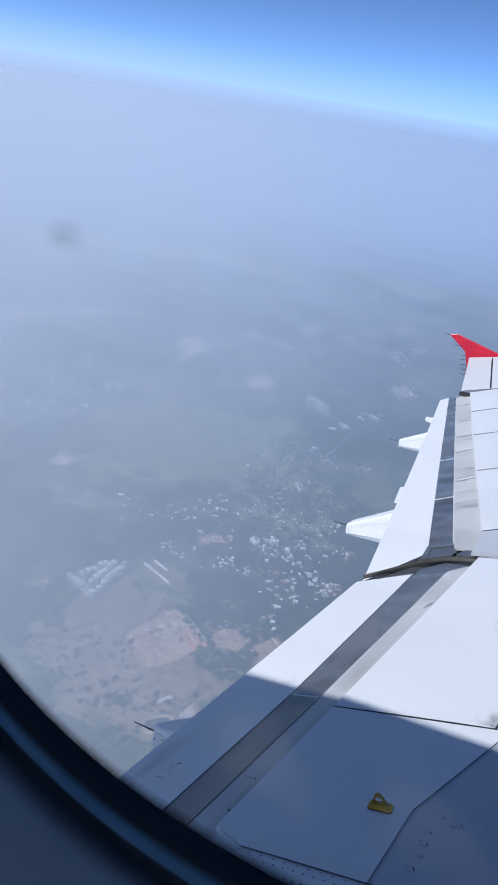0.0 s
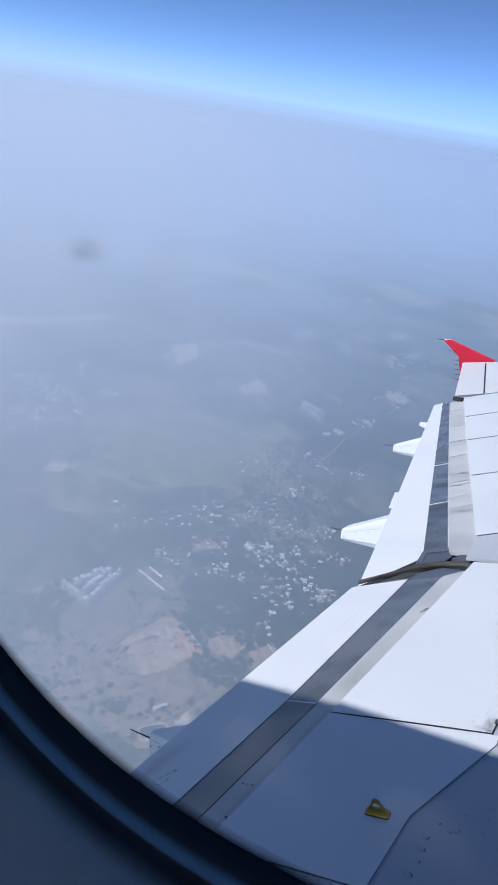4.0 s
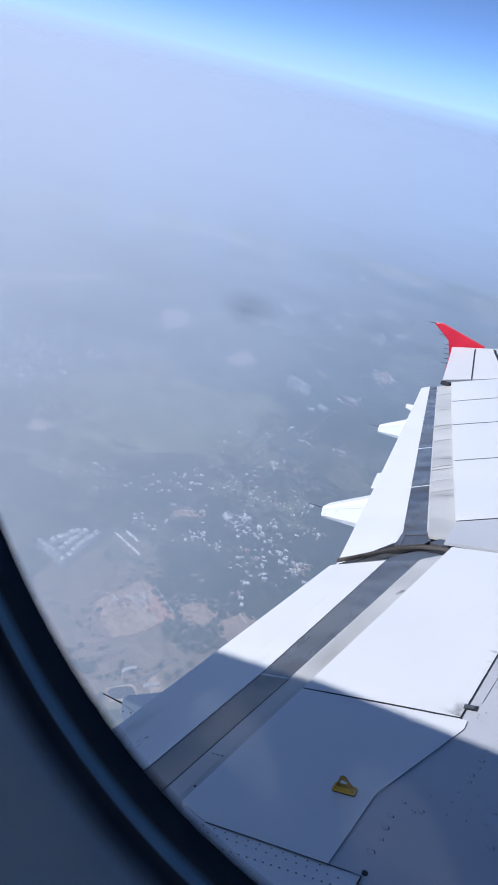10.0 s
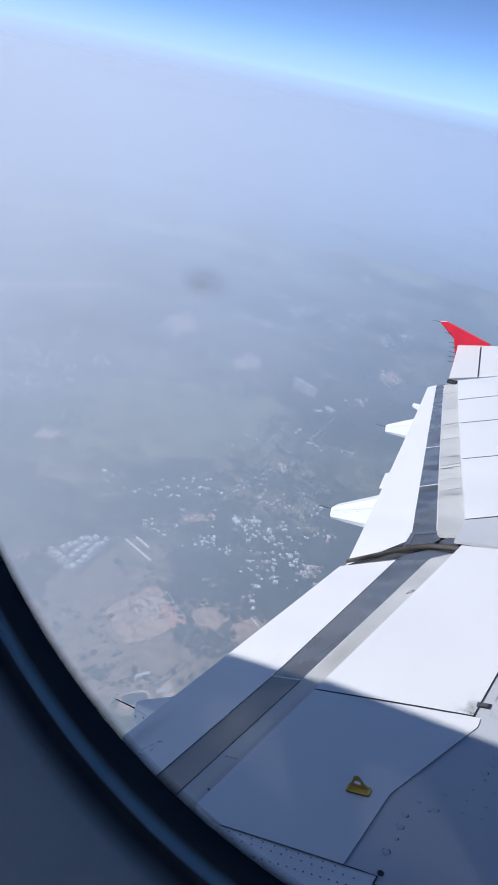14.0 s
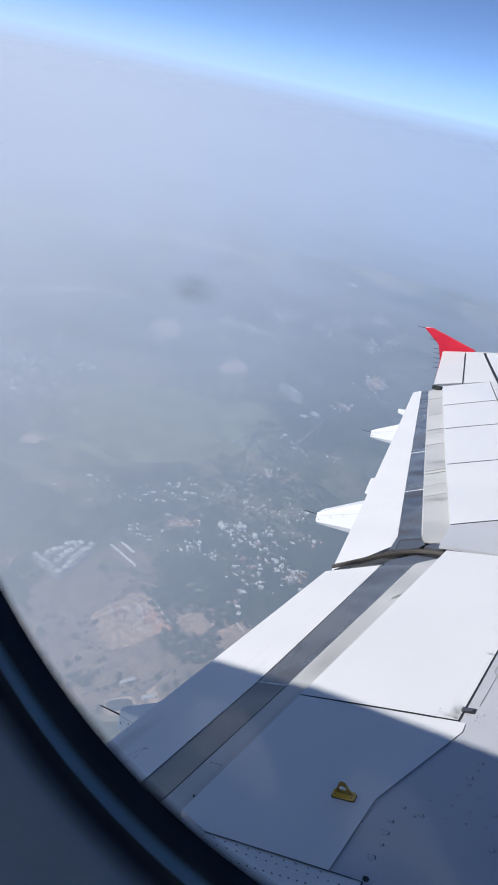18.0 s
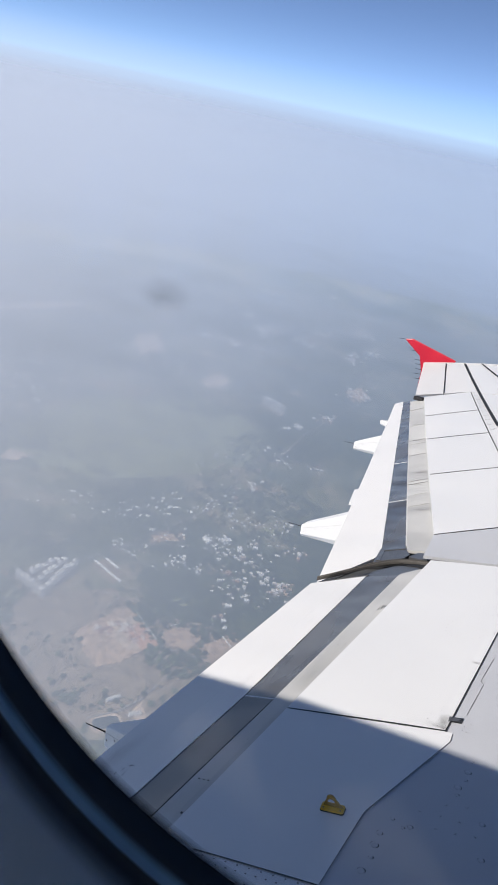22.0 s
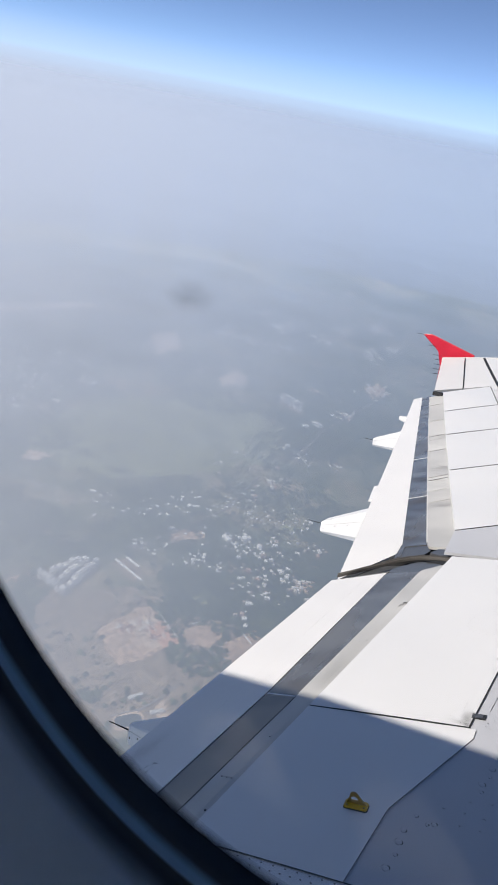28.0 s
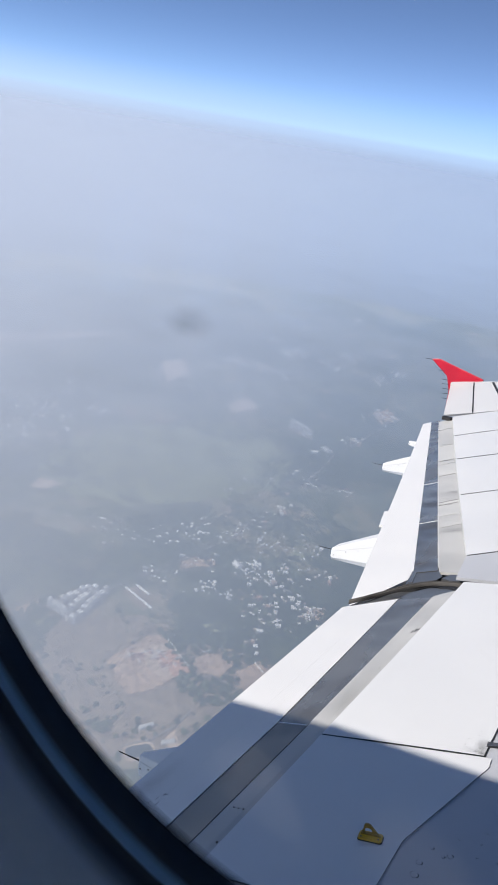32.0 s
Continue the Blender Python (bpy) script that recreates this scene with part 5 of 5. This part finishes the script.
copy_thing(works, Matrix.Translation((-1500, 2740, -H)) @ Matrix.Rotation(-0.8, 4, 'Z') @ Matrix.Diagonal((0.4, 0.5, 0.8, 1)))
copy_thing(works, Matrix.Translation((-1530, 3230, -H)) @ Matrix.Rotation(-0.3, 4, 'Z') @ Matrix.Diagonal((0.5, 0.5, 0.8, 1)))
copy_thing(works, Matrix.Translation((-1410, 1665, -H)) @ Matrix.Rotation(0.4, 4, 'Z') @ Matrix.Diagonal((0.3, 0.4, 0.8, 1)))
hall = shed(34, 20, 7, "pale-roofed hall beside the housing estate")
hall.matrix_world = Matrix.Translation((-798, 2172, -H)) @ Matrix.Rotation(-0.5, 4, 'Z')
copy_thing(hall, Matrix.Translation((-820, 2127, -H)) @ Matrix.Rotation(0.9, 4, 'Z') @ Matrix.Diagonal((0.6, 0.6, 0.8, 1)))
copy_thing(hall, Matrix.Translation((-466, 845, -H)) @ Matrix.Rotation(0.9, 4, 'Z') @ Matrix.Diagonal((0.6, 0.35, 0.6, 1)))
copy_thing(hall, Matrix.Translation((-512, 850, -H)) @ Matrix.Rotation(1.1, 4, 'Z') @ Matrix.Diagonal((0.7, 0.3, 0.7, 1)))
copy_thing(hall, Matrix.Translation((-622, 1404, -H)) @ Matrix.Rotation(0.9, 4, 'Z') @ Matrix.Diagonal((0.6, 0.6, 1, 1)))
copy_thing(hall, Matrix.Translation((-655, 1375, -H)) @ Matrix.Rotation(-0.4, 4, 'Z') @ Matrix.Diagonal((0.6, 0.6, 0.8, 1)))

# foundation walls and material stacks on the building site
rng = random.Random(8)
bm = bmesh.new()
box(bm, -7, 7, -0.6, 0.6, -0.5, 2.2, 0.1)
footing = tagged(link("foundation_wall", bm, WALL), "low pale foundation wall on bare earth", "wall", "foundation walls")
bm = bmesh.new()
box(bm, -3, 3, -2, 2, -0.5, 3.0, 0.3)
stack = tagged(link("brick_stack", bm, TILE), "stack of reddish bricks on bare earth", "brick stack", "brick stacks")
turn = math.atan2(1008 - 1062, -531 + 629)
for src, count in ((footing, 26), (stack, 16)):
    for k in range(count):
        u, v = rng.uniform(0.1, 0.9), rng.uniform(-0.35, 0.35)
        x, y = -650 + 100 * u + 40 * v, 985 + 22 * u + 75 * v
        m = Matrix.Translation((x, y, -H + 1.2)) @ Matrix.Rotation(turn + (math.pi / 2 if k % 2 else 0), 4, 'Z')
        if k == 0:
            src.matrix_world = m
        else:
            copy_thing(src, m)

bm = bmesh.new()
box(bm, -42, 42, -0.7, 0.7, -0.5, 3.5, 0.2)
fence_wall = tagged(link("site_wall", bm, WALL), "long pale wall bounding the building site", "wall", "site walls")
fence_wall.matrix_world = Matrix.Translation((-580, 1037, -H)) @ Matrix.Rotation(turn, 4, 'Z')
copy_thing(fence_wall, Matrix.Translation((-540, 1078, -H)) @ Matrix.Rotation(1.02, 4, 'Z') @ Matrix.Diagonal((0.3, 1, 1, 1)))
copy_thing(fence_wall, Matrix.Translation((-445, 1100, -H)) @ Matrix.Rotation(turn, 4, 'Z') @ Matrix.Diagonal((0.4, 1, 1, 1)))

# woodland: many small crowns, uneven, in belts that follow a noise of the land
rng = random.Random(21)
base = bmesh.new()
bmesh.ops.create_icosphere(base, subdivisions=1, radius=1.0)
bv = np.array([v.co[:] for v in base.verts])
bf = np.array([[v.index for v in f.verts] for f in base.faces])
base.free()
OPEN = ((-1070, 1720, 270), (-735, 960, 70), (-540, 910, 55), (-600, 975, 60), (-515, 1050, 34), (-430, 1070, 45), (-810, 1040, 62), (-740, 1130, 45), (-1565, 2440, 75),
        (-1190, 2300, 60), (-790, 2660, 50), (-925, 2240, 55), (-490, 803, 30), (-463, 852, 18), (-800, 2165, 30))
verts, faces, total = [], [], 0
while total < 42000:
    bear, reach = rng.uniform(0.10, 0.98), 780 + 2900 * rng.random() ** 1.7
    x, y = -reach * math.sin(bear), reach * math.cos(bear)
    dense = noise.noise(Vector((x * 0.0042, y * 0.0042, 2.0))) + 0.6 * noise.noise(Vector((x * 0.014, y * 0.014, 5.0)))
    # gardens and groves of the village stand thick
    dense += 0.45 * math.exp(-((x + 600) / 260) ** 2 - ((y - 1380) / 260) ** 2)
    # the dry land round the building site has rows of trees only
    dense -= 0.55 * math.exp(-((x + 640) / 230) ** 2 - ((y - 890) / 130) ** 2)
    if (dense < 0.0 and rng.random() > 0.07) or (round(x / 9), round(y / 9)) in yards:
        continue
    if any((x - a) ** 2 + (y - b) ** 2 < (c * rng.uniform(0.85, 1.05)) ** 2 for a, b, c in OPEN):
        continue
    r = rng.choice((1.6, 2.0, 2.6, 3.2, 4.0, 5.0)) * rng.uniform(0.8, 1.2)
    jag = np.array([[rng.uniform(0.7, 1.25)] for _ in range(12)])
    verts.append(bv * jag * (r, r * rng.uniform(0.8, 1.3), r * 0.9) + (x, y, r * 0.35))
    faces.append(bf + 12 * total)
    total += 1
me = bpy.data.meshes.new("woodland")
me.from_pydata(np.concatenate(verts).tolist(), [], np.concatenate(faces).tolist())
me.materials.append(LEAF)
woods = tagged(new("woodland", me), "dark green woodland crowns seen through haze", "trees", kind="stuff")
woods.location.z = -H

# ---------------------------------------------------------------- haze and distance
def haze_material(name, near_colour, aft_colour, thick, depth, patch, aft_boost):
    """Haze painted on a see-through sheet: its cover grows with the slant of the line of sight through the layer, and
    it is uneven.
    """
    m = bpy.data.materials.new(name)
    m.use_nodes = True
    n, l = m.node_tree.nodes, m.node_tree.links

    def calc(op, a, b=None, c=None):
        x = n.new("ShaderNodeMath")
        x.operation = op
        for k, v in enumerate((a, b, c)):
            if v is None:
                continue
            if isinstance(v, (int, float)):
                x.inputs[k].default_value = v
            else:
                l.new(v, x.inputs[k])
        return x.outputs[0]

    tc, sep, ln = n.new("ShaderNodeTexCoord"), n.new("ShaderNodeSeparateXYZ"), n.new("ShaderNodeVectorMath")
    ln.operation = 'LENGTH'
    l.new(tc.outputs["Object"], ln.inputs[0])
    l.new(tc.outputs["Object"], sep.inputs[0])
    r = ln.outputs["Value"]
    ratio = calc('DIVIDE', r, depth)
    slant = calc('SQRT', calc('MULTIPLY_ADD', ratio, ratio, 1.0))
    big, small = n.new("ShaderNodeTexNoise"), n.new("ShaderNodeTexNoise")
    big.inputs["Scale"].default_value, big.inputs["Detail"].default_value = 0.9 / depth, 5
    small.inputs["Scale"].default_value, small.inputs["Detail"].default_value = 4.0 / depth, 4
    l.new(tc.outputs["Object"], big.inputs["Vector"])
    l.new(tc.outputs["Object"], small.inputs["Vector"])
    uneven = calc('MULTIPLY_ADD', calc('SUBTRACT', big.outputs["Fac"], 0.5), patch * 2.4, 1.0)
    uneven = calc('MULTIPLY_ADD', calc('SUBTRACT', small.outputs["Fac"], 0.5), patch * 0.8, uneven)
    # more cover and a paler colour towards the rear of the aircraft, by the bearing x / radius: brighter haze is
    # painted there
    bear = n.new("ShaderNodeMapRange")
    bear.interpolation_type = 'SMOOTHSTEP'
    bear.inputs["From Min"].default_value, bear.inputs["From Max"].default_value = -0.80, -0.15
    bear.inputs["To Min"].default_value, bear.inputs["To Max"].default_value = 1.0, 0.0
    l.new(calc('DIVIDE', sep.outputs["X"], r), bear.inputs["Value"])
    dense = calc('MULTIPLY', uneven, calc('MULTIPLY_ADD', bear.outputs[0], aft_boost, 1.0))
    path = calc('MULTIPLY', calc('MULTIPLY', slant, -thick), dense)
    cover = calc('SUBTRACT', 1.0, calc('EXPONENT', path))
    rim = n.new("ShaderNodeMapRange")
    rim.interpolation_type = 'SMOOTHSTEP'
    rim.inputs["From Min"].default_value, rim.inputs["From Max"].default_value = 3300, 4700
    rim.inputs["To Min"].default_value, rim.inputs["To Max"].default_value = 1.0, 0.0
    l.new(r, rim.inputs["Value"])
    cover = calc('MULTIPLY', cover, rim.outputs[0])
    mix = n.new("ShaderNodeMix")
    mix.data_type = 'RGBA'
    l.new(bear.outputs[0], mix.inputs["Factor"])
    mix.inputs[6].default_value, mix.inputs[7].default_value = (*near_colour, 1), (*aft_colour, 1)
    n.remove(n["Principled BSDF"])
    clear, back, fore = n.new("ShaderNodeBsdfTransparent"), n.new("ShaderNodeBsdfDiffuse"), n.new("ShaderNodeBsdfTranslucent")
    both, blend = n.new("ShaderNodeAddShader"), n.new("ShaderNodeMixShader")
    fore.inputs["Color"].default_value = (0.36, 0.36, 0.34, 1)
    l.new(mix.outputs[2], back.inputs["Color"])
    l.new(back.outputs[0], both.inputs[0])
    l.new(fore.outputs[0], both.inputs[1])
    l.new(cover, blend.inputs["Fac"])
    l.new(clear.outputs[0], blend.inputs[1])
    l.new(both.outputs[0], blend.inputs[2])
    l.new(blend.outputs[0], n["Material Output"].inputs["Surface"])
    return m


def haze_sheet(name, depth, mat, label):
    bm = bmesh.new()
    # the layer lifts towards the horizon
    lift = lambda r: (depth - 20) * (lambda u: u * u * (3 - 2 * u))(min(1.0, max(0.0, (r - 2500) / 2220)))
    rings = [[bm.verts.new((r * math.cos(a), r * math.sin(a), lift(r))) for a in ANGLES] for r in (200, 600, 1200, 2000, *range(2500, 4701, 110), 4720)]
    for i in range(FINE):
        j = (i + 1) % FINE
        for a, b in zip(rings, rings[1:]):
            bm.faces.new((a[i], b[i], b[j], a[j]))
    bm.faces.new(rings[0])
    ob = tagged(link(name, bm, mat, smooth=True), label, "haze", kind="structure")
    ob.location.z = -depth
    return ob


haze_sheet("backdrop_haze", 330, haze_material("painted_blue_haze", (0.30, 0.39, 0.56), (0.43, 0.50, 0.645), 0.24, 330, 0.28, 0.85), "blue-grey haze painted on a see-through sheet over the land")

# a glowing cylinder far out, with the distant haze painted on it
far = bpy.data.materials.new("glowing_haze_backdrop")
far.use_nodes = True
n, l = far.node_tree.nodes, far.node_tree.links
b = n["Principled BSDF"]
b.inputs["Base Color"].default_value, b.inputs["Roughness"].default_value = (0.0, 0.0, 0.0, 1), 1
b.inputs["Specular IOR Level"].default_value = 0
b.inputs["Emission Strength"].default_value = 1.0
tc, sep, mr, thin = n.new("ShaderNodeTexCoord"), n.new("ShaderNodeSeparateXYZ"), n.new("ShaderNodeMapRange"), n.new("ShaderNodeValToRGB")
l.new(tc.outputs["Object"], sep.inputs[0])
# the painted haze thins out above the horizon
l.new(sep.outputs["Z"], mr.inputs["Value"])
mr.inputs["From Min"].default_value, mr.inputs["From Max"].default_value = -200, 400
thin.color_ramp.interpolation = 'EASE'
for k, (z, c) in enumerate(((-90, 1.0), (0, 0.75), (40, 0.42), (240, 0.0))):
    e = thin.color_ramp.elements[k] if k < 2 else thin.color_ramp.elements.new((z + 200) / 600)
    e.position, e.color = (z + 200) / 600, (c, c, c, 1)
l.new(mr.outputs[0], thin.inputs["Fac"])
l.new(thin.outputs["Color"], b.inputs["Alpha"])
# the glow is paler towards the rear of the aircraft, darker near the ground
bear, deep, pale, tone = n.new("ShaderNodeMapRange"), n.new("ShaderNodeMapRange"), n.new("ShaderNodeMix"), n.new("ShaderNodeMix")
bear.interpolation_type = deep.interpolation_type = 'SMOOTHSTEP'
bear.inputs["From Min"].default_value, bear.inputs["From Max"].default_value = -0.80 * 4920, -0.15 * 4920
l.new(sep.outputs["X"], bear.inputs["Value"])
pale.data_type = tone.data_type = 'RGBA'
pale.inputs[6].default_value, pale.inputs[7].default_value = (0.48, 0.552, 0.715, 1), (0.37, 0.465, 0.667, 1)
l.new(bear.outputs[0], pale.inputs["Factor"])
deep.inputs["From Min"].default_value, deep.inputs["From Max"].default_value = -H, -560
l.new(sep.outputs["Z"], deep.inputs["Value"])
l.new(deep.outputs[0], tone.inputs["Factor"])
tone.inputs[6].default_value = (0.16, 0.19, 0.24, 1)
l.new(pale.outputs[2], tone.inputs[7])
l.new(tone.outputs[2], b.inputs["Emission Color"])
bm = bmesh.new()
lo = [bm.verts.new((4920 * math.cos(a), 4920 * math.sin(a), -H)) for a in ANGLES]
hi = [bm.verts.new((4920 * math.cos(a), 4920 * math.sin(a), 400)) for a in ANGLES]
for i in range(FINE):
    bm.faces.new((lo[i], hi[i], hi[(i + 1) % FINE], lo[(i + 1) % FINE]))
tagged(link("backdrop_horizon", bm, far), "glowing backdrop painted as pale blue distant haze up to the horizon", "haze", kind="structure")
